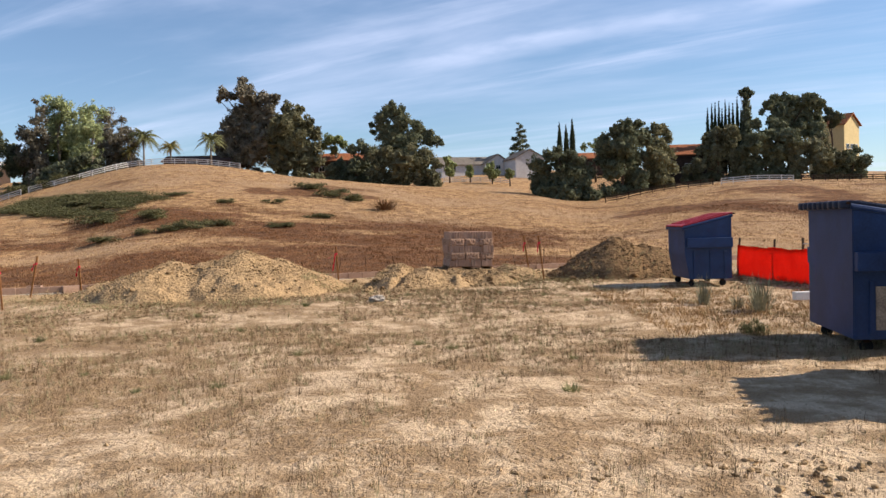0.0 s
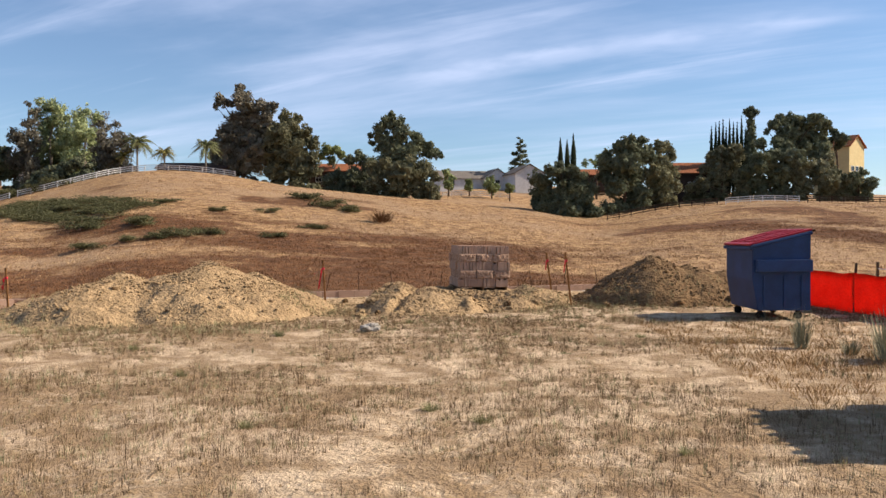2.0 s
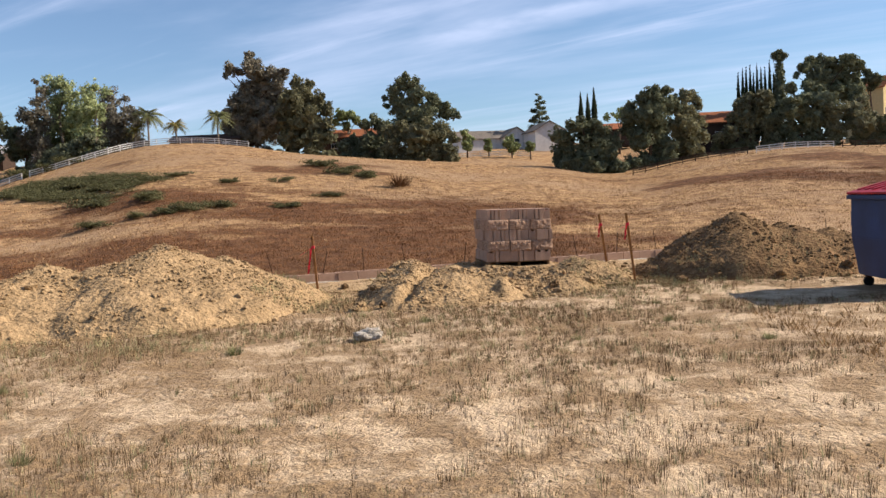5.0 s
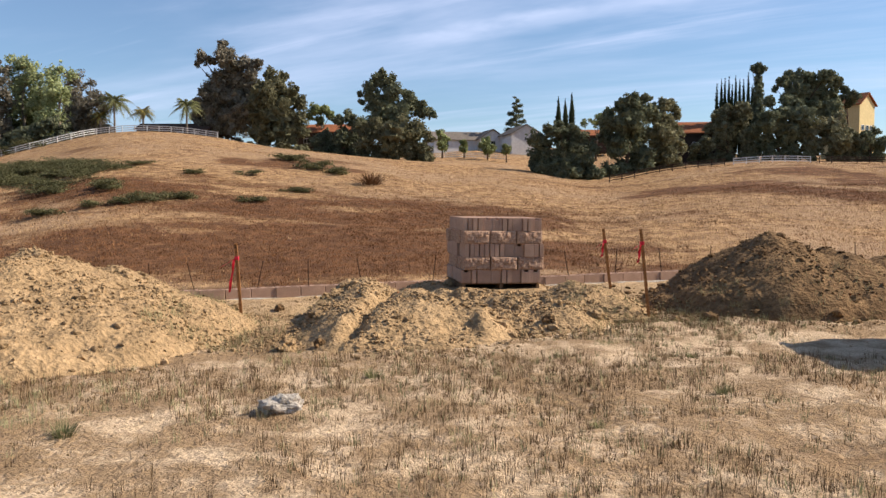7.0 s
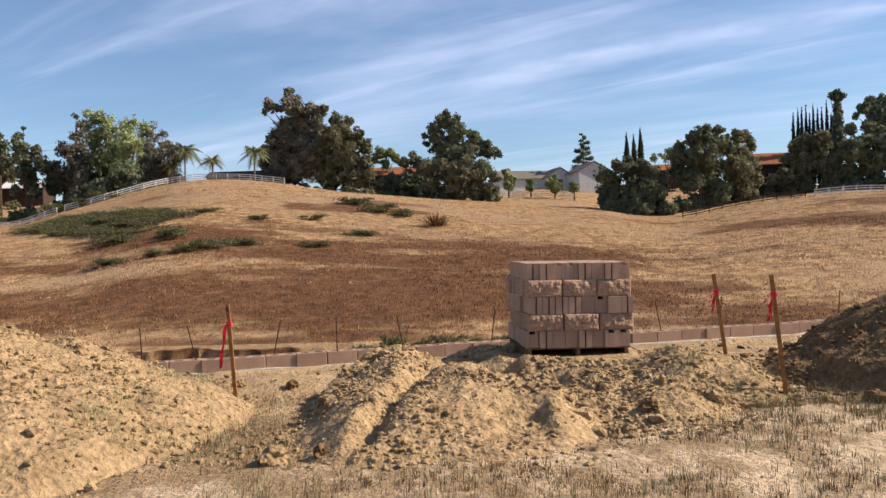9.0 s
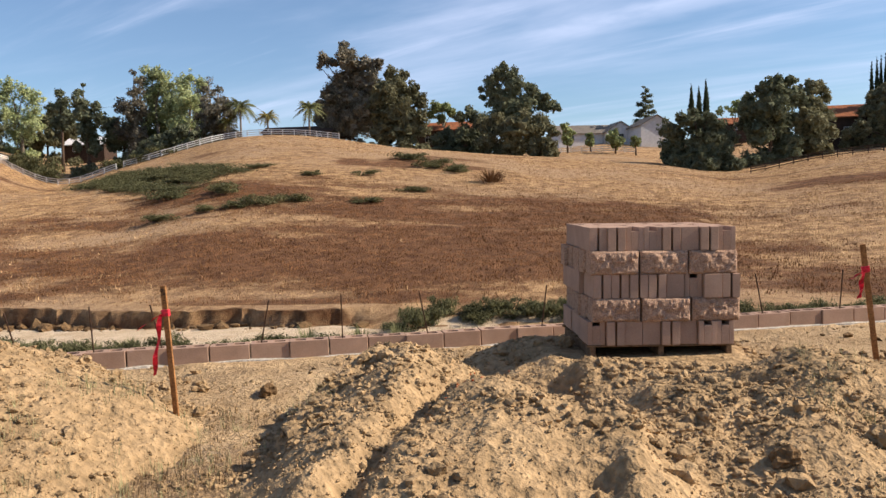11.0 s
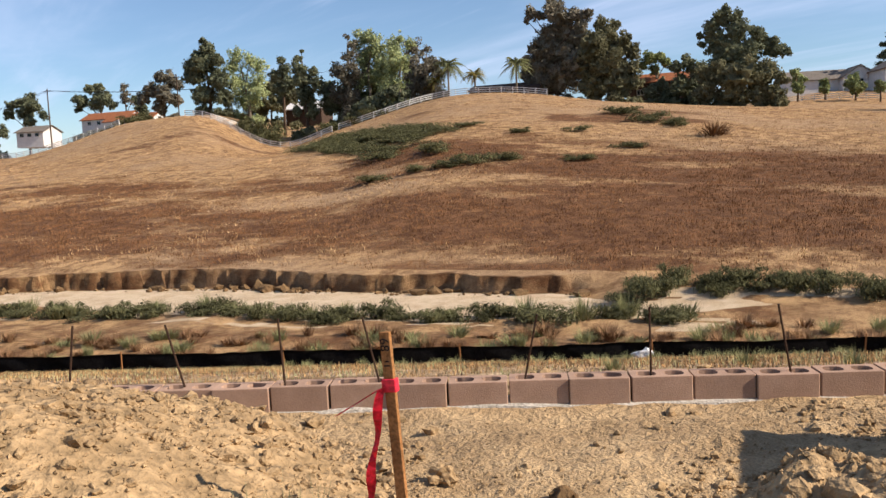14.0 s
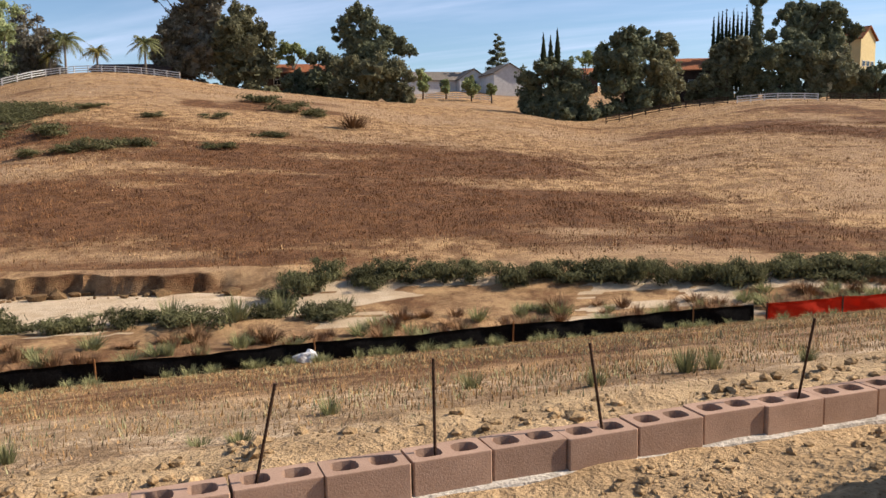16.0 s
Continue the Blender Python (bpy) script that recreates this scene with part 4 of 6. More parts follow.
# ---------------------------------------------------------------- fences of fabric
def fabric_fence(name, label, pts, height, mat, post_mat, post_step, post_h, sag=0.05, drop=0.0):
    ob = thing(name, label, "fence")
    P = np.array(pts, float)
    seg = np.r_[0, np.cumsum(np.hypot(*(P[1:] - P[:-1]).T))]
    s = np.arange(0, seg[-1], 0.16)
    x, y = np.interp(s, seg, P[:, 0]), np.interp(s, seg, P[:, 1])
    z = surface(x, y)
    rng = np.random.default_rng(len(pts))
    u = (s / post_step) % 1
    top = height - sag * 4 * u * (1 - u) + 0.03 * fbm(s * 1.3, s * 0, 2, 11)
    bm = bmesh.new()
    prev = None
    for k in range(len(s)):
        col = []
        for j in range(6):
            h = j / 5
            wob = 0.03 * math.sin(s[k] * 2.1 + j * 0.8) + 0.02 * math.sin(s[k] * 5.3 + j)
            col.append(bm.verts.new((x[k], y[k] + wob, z[k] - 0.03 + top[k] * h)))
        if prev:
            for j in range(5):
                bm.faces.new((prev[j], col[j], col[j + 1], prev[j + 1]))
        prev = col
    bmesh.ops.solidify(bm, geom=bm.faces[:], thickness=0.004)
    part("fabric", bm, mat, ob, smooth=True)
    for k in np.arange(0, seg[-1], post_step):
        px, py = float(np.interp(k, seg, P[:, 0])), float(np.interp(k, seg, P[:, 1]))
        lean = rng.uniform(-4, 4)
        part("post", box_bm(0.04, 0.04, post_h, (0, 0, 0), 0.004), post_mat, ob, m=pose(px, py - 0.03, sz(px, py) - 0.05, rng.uniform(-3, 3), lean, 0))
    return ob


fabric_fence("orange_fence", "bright orange safety fabric strung between wooden posts", [(8.45, 20.6), (8.95, 17.5), (9.6, 14.8), (11.0, 12.0)], 0.86, M["orange"], M["pole"], 1.7, 1.05, 0.06)
xs = np.arange(-34, 10.4, 1.5)
fabric_fence("silt_fence", "low black silt fence along the foot of the slope", [(float(x), float(fence_y(x))) for x in xs], 0.66, M["black"], M["stake"], 6.0, 0.78, 0.05)
xs = np.arange(9.8, 34, 1.5)
fabric_fence("orange_fence", "low orange safety fabric continuing the black silt fence", [(float(x), float(fence_y(x))) for x in xs], 0.66, M["orange"], M["pole"], 2.8, 0.72, 0.03)
# batter posts with a string line beyond the orange fabric
for a, b in (((11.0, 18.6), (14.5, 17.6)), ((10.6, 19.4), (10.6, 21.6))):
    ob = thing("batter_board", "wooden posts with a pale string line over dry ground", "string line")
    for x, y in (a, b):
        part("post", box_bm(0.05, 0.05, 0.95, (x, y, sz(x, y) - 0.05), 0.004), M["pole"], ob)
    part("cord", tube_bm([(*a, sz(*a) + 0.75), (*b, sz(*b) + 0.75)], [0.012, 0.012], 5), M["white"], ob)


# ---------------------------------------------------------------- foliage
def leaf_soup(centres, radii, count, size, rng, squash=0.8, hang=0.0, shell=0.55, slim=1.0):
    """Small bent leaf sprays scattered in balls; returns vertices and faces of quads."""
    centres, radii = np.asarray(centres, float), np.asarray(radii, float)
    w = radii ** 2
    which = rng.choice(len(centres), count, p=w / w.sum())
    d = rng.standard_normal((count, 3))
    d /= np.linalg.norm(d, axis=1)[:, None]
    r = radii[which] * np.maximum(shell, rng.random(count) ** 0.45) * rng.uniform(0.7, 1.42, count)
    c = centres[which] + d * r[:, None] * np.array([1, 1, squash])
    face = d + 0.55 * rng.standard_normal((count, 3))      # sprays face outwards, loosely
    u = rng.standard_normal((count, 3)) * np.array([1, 1, 0.7])
    u[:, 2] -= hang
    u -= face * (np.sum(u * face, 1) / np.sum(face * face, 1))[:, None]
    u /= np.linalg.norm(u, axis=1)[:, None]
    v = np.cross(u, face)
    v /= np.linalg.norm(v, axis=1)[:, None] + 1e-6
    s = size * rng.uniform(0.6, 1.4, count)[:, None]
    k = slim * rng.uniform(0.4, 0.8, count)[:, None]
    tip, side = u * s, v * s * k
    verts = np.stack([c - tip, c + side, c + tip, c - side * rng.uniform(0.6, 1.2, count)[:, None]], 1)
    faces = np.arange(count * 4).reshape(-1, 4)
    return verts.reshape(-1, 3), faces


def crown_part(verts, faces, mat, ob, name="crown"):
    child(name, mesh_of(name, verts.tolist(), faces.tolist(), mat), ob)


HEART = bmesh.new()
bmesh.ops.create_icosphere(HEART, subdivisions=3, radius=1)
HEART.verts.index_update()
HEART_V = np.array([v.co[:] for v in HEART.verts])
HEART_F = np.array([[v.index for v in f.verts] for f in HEART.faces])
HEART.free()


def tree(label, mat, bark, y, thin, lobes, seed):
    """A tree whose crown is a set of boughs (x, height, radius), each of uneven clumps of leaf sprays, on a forked trunk."""
    rng = np.random.default_rng(seed)
    lobes = [(a, h, r * (1.38 if thin else 1.12)) for a, h, r in lobes]
    # undergrowth that closes the foot of a dense crown
    if max(q[2] for q in lobes) > 1.6:
        lobes += [(a + rng.uniform(-0.5, 0.5), gz(a, y) + 0.9, rng.uniform(1.4, 2.0)) for a, h, r in lobes if h - r < gz(a, y) + 6.5 and r > 1.0]
    wide = sum(q[2] for q in lobes)
    x = sum(q[0] * q[2] for q in lobes) / wide
    base = min(gz(x, y), min(q[1] - q[2] for q in lobes) + 1.0)
    top = max(q[1] + q[2] for q in lobes) - base
    ob = thing("tree", label, "tree", Matrix.Translation((x, y, base)), "trees on the ridge")
    girth = 0.012 * top + 0.10
    high = max(lobes, key=lambda q: q[1])
    lean = high[0] - x
    part("trunk", tube_bm([(0, 0, -1.5), (0.1, 0, top * 0.22), (lean * 0.35, 0.1, top * 0.5), (lean * 0.85, 0, top * 0.86)], [girth * 1.5, girth, girth * 0.7, 0.05], 8), M[bark], ob, smooth=True)
    centres, radii = [], []
    for k, (lx, lz, lr) in enumerate(lobes):
        deep = rng.uniform(-0.55, 0.55) * min(lr * 1.5, 3.5)
        c = Vector((lx - x, deep, lz - base))
        centres.append(c[:]); radii.append(lr * 0.62)
        for q in range(9):
            o = rng.standard_normal(3)
            o /= np.linalg.norm(o)
            r = lr * rng.uniform(0.2, 0.46)
            u = lr * rng.uniform(0.72, 1.12) - r * 0.6
            centres.append((c.x + o[0] * u, c.y + o[1] * u, c.z + o[2] * u))
            radii.append(r)
        if k % 2 == 0:
            h = max(0.12 * top, min(c.z * 0.62, 0.7 * top))
            part("limb", tube_bm([(lean * 0.6 * h / top, 0, h), ((lean * 0.6 * h / top + c.x) * 0.5, c.y * 0.5, (h + c.z) * 0.5 + 0.1 * lr), c], [girth * 0.55, girth * 0.32, 0.04], 5), M[bark], ob)
    area = sum(q[2] ** 2 for q in lobes)
    v, f = leaf_soup(centres, radii, int(min(30000, area * (72 if thin else 145))) + 250, 0.28, rng, 0.9, 0.45 if "eucalyptus" in label else 0.15, 0.7, 1.0)
    # dense twiggy heart of each bough, broken up so that no smooth face shows
    faces = f.tolist()
    verts = [v]
    off = len(v)
    for c, r in list(zip(centres, radii))[::10]:
        grow = rng.uniform(0.45, 1.3, len(HEART_V))[:, None] * r * (0.55 if thin else 1.12)
        verts.append(np.asarray(c) + HEART_V * grow * np.array([1, 1, 0.92]))
        faces += (HEART_F + off).tolist()
        off += len(HEART_V)
    v = np.concatenate(verts)
    child("crown", mesh_of("crown", v.tolist(), faces, M[mat]), ob)
    return ob


def column_tree(x, y, base, top, width, seed):
    rng = np.random.default_rng(seed)
    H = top - base
    ob = thing("cypress_tree", "slender dark green Italian cypress beside the houses", "tree", Matrix.Translation((x, y, base)), "cypresses")
    part("trunk", tube_bm([(0, 0, -1), (0, 0, H * 0.6)], [0.16, 0.05], 6), M["bark"], ob)
    part("heart", tube_bm([(0, 0, 0), (0, 0, H * 0.25), (0, 0, H * 0.6), (0, 0, H * 0.98)], [width * 0.3, width * 0.42, width * 0.36, 0.03], 10), M["leaf_cyp"], ob)
    hs = np.linspace(0.03, 0.97, 22)
    env = np.minimum(1, (1.02 - hs) * 1.9) * np.minimum(1, 0.55 + hs * 2) * width * 0.40
    c = np.stack([rng.uniform(-0.06, 0.06, 22), rng.uniform(-0.06, 0.06, 22), hs * H], -1)
    v, f = leaf_soup(c, env, 3000, 0.26, rng, 1.5, -2.2, 0.35)
    crown_part(v, f, M["leaf_cyp"], ob)


def palm_tree(x, y, base, top, seed, yellow=False):
    rng = np.random.default_rng(seed)
    H = top - base
    ob = thing("palm_tree", "feather palm with arching fronds beside a white fence", "palm", Matrix.Translation((x, y, base)), "palms")
    th = H * 0.72
    part("trunk", tube_bm([(0, 0, -0.6), (0.05, 0, th * 0.4), (0.1, 0, th)], [0.30, 0.20, 0.17], 9), M["palebark"], ob, smooth=True)
    for k in range(30):
        bm = bmesh.new()
        a, e = k * 2.39996, rng.uniform(-0.15, 1.25)
        L = H * 0.38 * rng.uniform(0.85, 1.15)
        pts = []
        for i in range(10):
            u = i / 9
            r = L * u * (math.cos(e) * 0.9 + 0.1)
            z = L * (math.sin(e) * u - 0.75 * u * u * (0.5 + math.cos(e) * 0.5))
            pts.append(Vector((0.1 + r * math.cos(a), r * math.sin(a), th + z)))
        side = Vector((-math.sin(a), math.cos(a), 0))
        for i in range(9):
            p0, p1 = pts[i], pts[i + 1]
            w = 0.85 * math.sin(math.pi * min(1, 0.15 + i / 10)) * H / 10
            for s in (-1, 1):
                for q in (0.0, 0.5):
                    b0 = p0.lerp(p1, q)
                    b1 = p0.lerp(p1, q + 0.5)
                    tip = b1 + side * s * w + Vector((0, 0, -w * 0.55)) + (p1 - p0) * 0.5
                    bm.faces.new([bm.verts.new(v) for v in (b0, b1, tip)])
        part("frond", bm, M["leaf_yellow"] if yellow and k % 3 else M["leaf_palm"], ob)
    part("crownshaft", tube_bm([(0.1, 0, th - 0.7), (0.1, 0, th + 0.2)], [0.28, 0.12], 8), M["palebark"], ob)


SHRUBS = {}


def shrub_mesh(key, mat, leafs, seed, spiky=False):
    rng = np.random.default_rng(seed)
    c = np.stack([rng.uniform(-0.36, 0.36, 9), rng.uniform(-0.36, 0.36, 9), rng.uniform(0.12, 0.62, 9)], -1)
    if spiky:
        n_ = leafs
        a, r = rng.uniform(0, math.tau, n_), rng.random(n_) ** 0.7 * 0.20
        b = np.stack([r * np.cos(a), r * np.sin(a), rng.uniform(0, 0.25, n_)], -1)
        t = b + np.stack([np.cos(a) * rng.uniform(0.05, 0.33, n_), np.sin(a) * rng.uniform(0.05, 0.33, n_), rng.uniform(0.35, 0.85, n_)], -1)
        sd = np.stack([-np.sin(a), np.cos(a), 0 * a], -1) * rng.uniform(0.008, 0.018, n_)[:, None]
        v = np.stack([b - sd, b + sd, t], 1).reshape(-1, 3)
        f = np.arange(n_ * 3).reshape(-1, 3)
    else:
        v, f = leaf_soup(c, rng.uniform(0.16, 0.34, 9), leafs, 0.082, rng, 0.8, -2.6, 0.25, 0.30)
        v[:, 2] = np.maximum(v[:, 2], 0.0)
    SHRUBS[key] = [mesh_of("foliage", v.tolist(), f.tolist(), M[mat])]


for k in range(3):
    shrub_mesh(f"scrub{k}", "scrub", 1200, 50 + k)
    shrub_mesh(f"low_scrub{k}", "scrub", 300, 55 + k)
    shrub_mesh(f"green{k}", "weed", 150, 60 + k, True)
    shrub_mesh(f"sage{k}", "sage", 150, 70 + k, True)
    shrub_mesh(f"rust{k}", "rusty", 150, 75 + k, True)


def shrub(kind, x, y, w, h, label, group, turn=0.0, dy=None):
    ob = new("shrub")
    ob.matrix_world = Matrix.Translation((x, y, sz(x, y) - 0.04)) @ Matrix.Rotation(turn, 4, "Z")
    tagged(ob, label, "shrub", group)
    c = new("foliage", SHRUBS[kind][0])
    c.parent = ob
    c.matrix_local = Matrix.Diagonal((w, dy or w, h, 1))
    return ob


def shrub_stuff(name, rows, label):
    """Many shrubs too small to tell apart, joined: rows of kind, x, y, width, height, turn."""
    V, F, mats, off = [], [], [], 0
    by_kind = {}
    for kind, x, y, w, h, turn in rows:
        by_kind.setdefault(SHRUBS[kind][0].materials[0].name, []).append((kind, x, y, w, h, turn))
    for mat_name, group in by_kind.items():
        V, F, off = [], [], 0
        for kind, x, y, w, h, turn in group:
            m = SHRUBS[kind][0]
            co = np.empty(len(m.vertices) * 3)
            m.vertices.foreach_get("co", co)
            co = co.reshape(-1, 3) * np.array([w, w, h])
            c, s = math.cos(turn), math.sin(turn)
            co = np.stack([co[:, 0] * c - co[:, 1] * s + x, co[:, 0] * s + co[:, 1] * c + y, co[:, 2] + sz(x, y) - 0.04], -1)
            V += co.tolist()
            F += [[i + off for i in q.vertices] for q in m.polygons]
            off += len(co)
        tagged(new(name, mesh_of(name, V, F, bpy.data.materials[mat_name])), label, "scrub", kind="stuff")

# ---------------------------------------------------------------- trees on the ridge
# label, leaf, bark, distance north, open crown or not, boughs as (x, height, radius)
TREES = [
    ("tall ragged grey-green eucalyptus with drooping boughs on the ridge", "leaf_euc", "bark", 195, 0, [(-46.6, 35.7, 1.1), (-46.4, 33.8, 1.9), (-45.4, 31.7, 2.6), (-42.3, 31.5, 1.9), (-50.7, 32.6, 1.6), (-49.0, 32.1, 1.2), (-52.2, 31.4, 0.7), (-39.6, 31.2, 1.5), (-38.4, 31.5, 0.9), (-40.4, 29.0, 1.5), (-47.4, 28.0, 2.5), (-44.3, 28.3, 3.1), (-41.2, 27.0, 2.7), (-48.2, 24.7, 3.5), (-44.5, 24.0, 4.0), (-51.0, 25.3, 1.1), (-52.1, 22.8, 1.6), (-49.6, 20.4, 4.3), (-47.8, 17.9, 3.5), (-52.8, 19.9, 1.9), (-44.3, 19.1, 4.3), (-41.4, 21.1, 3.2)]),
    ("broad olive-brown eucalyptus with open boughs on the ridge", "leaf_olive", "bark", 193, 0, [(-36.1, 28.7, 1.5), (-33.1, 28.3, 1.4), (-34.6, 26.6, 2.5), (-37.2, 24.2, 3.6), (-32.8, 24.1, 3.0), (-30.3, 25.4, 1.1), (-29.7, 22.4, 1.9), (-38.5, 20.0, 3.7), (-34.2, 19.9, 4.0), (-29.9, 19.2, 1.9), (-37.7, 16.3, 3.3), (-32.7, 16.2, 3.5), (-29.4, 16.2, 1.6)]),
    ("small bright green tree beside a tile roof", "leaf_green", "palebark", 206, 0, [(-28.0, 22.2, 1.6), (-25.9, 22.4, 1.5), (-24.5, 21.1, 1.2), (-29.4, 20.7, 1.1), (-27.0, 19.8, 1.3)]),
    ("low dark tree with pale stems on the crest", "leaf_dark", "bark", 190, 0, [(-20.7, 18.2, 1.5), (-18.4, 19.0, 1.5), (-16.7, 17.5, 1.8), (-19.8, 14.8, 2.4), (-22.3, 13.9, 1.7), (-25.5, 14.0, 1.6), (-17.4, 13.8, 2.0), (-23.7, 15.2, 1.5)]),
    ("large dark spreading eucalyptus on the ridge", "leaf_dark", "bark", 186, 0, [(-11.1, 27.8, 0.9), (-11.9, 26.0, 1.8), (-9.4, 26.1, 1.5), (-13.5, 24.7, 1.5), (-15.5, 23.3, 0.8), (-15.4, 21.8, 0.8), (-12.7, 22.3, 2.5), (-9.0, 23.5, 2.1), (-10.9, 19.9, 3.2), (-6.1, 23.4, 1.3), (-5.1, 21.5, 2.0), (-7.8, 19.2, 3.2), (-3.2, 19.9, 1.8), (-1.5, 19.7, 1.3), (-0.3, 18.9, 0.8), (-2.5, 21.3, 1.1)]),
    ("low dense olive trees at the edge of the hill", "leaf_olive", "bark", 182, 0, [(-11.9, 15.5, 2.9), (-8.4, 14.8, 3.4), (-4.3, 15.3, 2.7), (-9.6, 12.2, 2.8), (-5.5, 12.1, 3.1), (-2.2, 11.3, 1.5), (-14.3, 12.8, 2.3), (-1.4, 13.9, 1.3), (-14.5, 15.3, 2.1)]),
    ("small bushy green tree beside the pale houses", "leaf_green", "bark", 200, 0, [(1.7, 15.0, 1.4), (1.4, 13.1, 1.2), (1.0, 16.4, 0.9)]),
    ("small bushy green tree beside the pale houses", "leaf_green", "bark", 202, 0, [(6.4, 14.1, 1.0), (6.4, 12.7, 0.9)]),
    ("round bushy green tree in the saddle", "leaf_green", "bark", 197, 0, [(11.4, 14.2, 1.1), (10.8, 12.9, 1.3), (12.3, 12.7, 1.3), (11.5, 11.9, 1.1)]),
    ("small young tree in the saddle", "leaf_green", "bark", 194, 0, [(15.6, 12.3, 1.0), (15.2, 11.4, 0.6)]),
    ("dense spreading dark tree in the hollow", "leaf_dark", "bark", 168, 0, [(19.4, 12.2, 1.9), (21.7, 13.8, 1.6), (24.4, 13.2, 2.2), (26.7, 12.1, 2.6), (20.6, 9.6, 2.9), (24.4, 8.9, 3.3), (28.1, 8.4, 2.6), (29.2, 5.8, 1.8), (24.3, 6.3, 2.4), (19.2, 7.5, 1.5), (29.7, 10.9, 1.4), (23.4, 15.3, 0.9), (26.1, 14.2, 1.2)]),
    ("broad dense dark green oak in the hollow", "leaf_dark", "bark", 172, 0, [(36.0, 18.9, 1.9), (33.8, 17.4, 1.6), (38.3, 19.1, 1.9), (40.5, 20.3, 1.2), (33.2, 15.5, 1.8), (37.1, 15.9, 3.4), (41.0, 17.5, 2.4), (38.4, 12.1, 3.4), (34.9, 11.1, 2.7), (33.5, 13.3, 1.9), (37.0, 7.3, 2.0), (40.3, 8.9, 2.6)]),
    ("broad olive-green oak beside a dark house", "leaf_olive", "bark", 176, 0, [(43.0, 19.1, 1.0), (46.9, 19.3, 1.6), (45.1, 19.6, 1.5), (48.1, 17.7, 1.1), (43.8, 13.4, 3.4), (46.4, 15.1, 2.6), (47.7, 11.7, 2.1), (44.7, 9.6, 2.7), (44.5, 16.8, 2.0)]),
    ("thin green tree behind a tile roof", "leaf_green", "bark", 222, 1, [(39.7, 20.3, 1.0), (41.4, 21.1, 1.3), (42.5, 19.9, 1.0), (37.7, 20.3, 0.9)]),
    ("olive-green tree in front of the cypresses", "leaf_olive", "bark", 184, 0, [(60.9, 19.4, 1.5), (63.2, 19.4, 1.9), (59.2, 17.7, 1.9), (63.8, 17.1, 2.5), (60.3, 14.8, 2.8), (64.6, 13.8, 2.4), (57.4, 15.5, 1.4), (60.9, 11.8, 2.4), (56.4, 11.9, 1.9), (53.8, 11.4, 1.5), (65.0, 11.0, 1.9)]),
    ("tall broad dark tree with a rounded top", "leaf_dark", "bark", 190, 0, [(76.2, 27.2, 1.5), (74.5, 25.4, 1.5), (78.1, 26.7, 1.8), (80.5, 26.6, 1.6), (83.4, 26.6, 2.1), (85.8, 25.6, 1.5), (77.4, 23.8, 2.8), (82.2, 23.7, 3.0), (85.8, 23.1, 1.8), (75.0, 22.1, 1.6), (79.9, 20.2, 3.4), (84.1, 19.5, 3.0), (73.2, 24.4, 0.8)]),
    ("dense dark tree behind the rail fence", "leaf_dark", "bark", 182, 0, [(74.0, 20.6, 2.0), (74.1, 17.7, 2.9), (70.6, 17.9, 2.2), (68.9, 20.7, 1.3), (68.3, 16.2, 2.9), (71.8, 14.3, 3.1), (68.3, 12.2, 2.7), (73.0, 11.1, 2.3), (65.4, 14.6, 1.6)]),
    ("olive-brown tree behind the rail fence", "leaf_olive", "bark", 180, 0, [(75.5, 14.6, 3.3), (80.1, 15.2, 2.6), (82.4, 16.8, 1.9), (76.7, 11.3, 2.5), (81.3, 12.3, 3.0), (84.3, 14.0, 1.7), (85.4, 12.6, 1.4), (84.2, 10.5, 1.4)]),
    ("dark tree beside a yellow house", "leaf_dark", "bark", 196, 0, [(91.2, 24.8, 1.1), (92.5, 23.2, 1.6), (90.5, 23.1, 1.0), (93.8, 23.2, 0.9), (91.7, 21.4, 0.9)]),
    ("rounded dark bush behind the rail fence", "leaf_dark", "bark", 180, 0, [(87.1, 13.0, 1.8), (88.4, 11.6, 1.7), (86.0, 11.3, 1.4), (89.5, 14.2, 1.0), (90.5, 11.7, 1.8)]),
    ("tall light green eucalyptus with a pale trunk", "leaf_pale", "palebark", 186, 1, [(-87.1, 30.0, 1.8), (-89.0, 29.1, 1.3), (-84.2, 29.6, 1.7), (-83.0, 27.4, 1.5), (-86.7, 26.9, 2.6), (-84.5, 24.5, 2.5), (-87.5, 24.0, 2.5), (-82.7, 22.7, 1.8), (-85.9, 21.0, 2.3), (-88.9, 20.0, 1.8)]),
    ("tall yellow-green eucalyptus beside the fence", "leaf_pale", "palebark", 184, 1, [(-77.4, 28.7, 1.3), (-79.2, 27.1, 1.4), (-75.7, 27.6, 1.1), (-78.2, 25.3, 2.1), (-76.3, 24.1, 1.5), (-79.5, 23.0, 2.0), (-76.6, 21.8, 1.8), (-80.2, 20.1, 2.4), (-77.3, 18.9, 1.9)]),
    ("grey-brown feathery eucalyptus beside the fence", "leaf_euc", "palebark", 181, 1, [(-69.7, 25.3, 0.8), (-70.2, 23.3, 1.4), (-71.1, 20.9, 1.9), (-68.9, 21.4, 1.4), (-72.9, 20.2, 1.7), (-70.2, 18.5, 2.1), (-67.7, 20.0, 0.9), (-72.5, 17.4, 1.7), (-68.6, 17.3, 1.2), (-73.4, 23.1, 1.0), (-72.9, 22.0, 1.2)]),
    ("low dark trees on the shaded slope", "leaf_dark", "bark", 176, 0, [(-82.4, 14.5, 2.3), (-79.6, 14.9, 2.0), (-85.0, 13.0, 1.5), (-77.2, 15.9, 1.7), (-75.3, 17.0, 1.3), (-73.3, 16.3, 1.1)]),
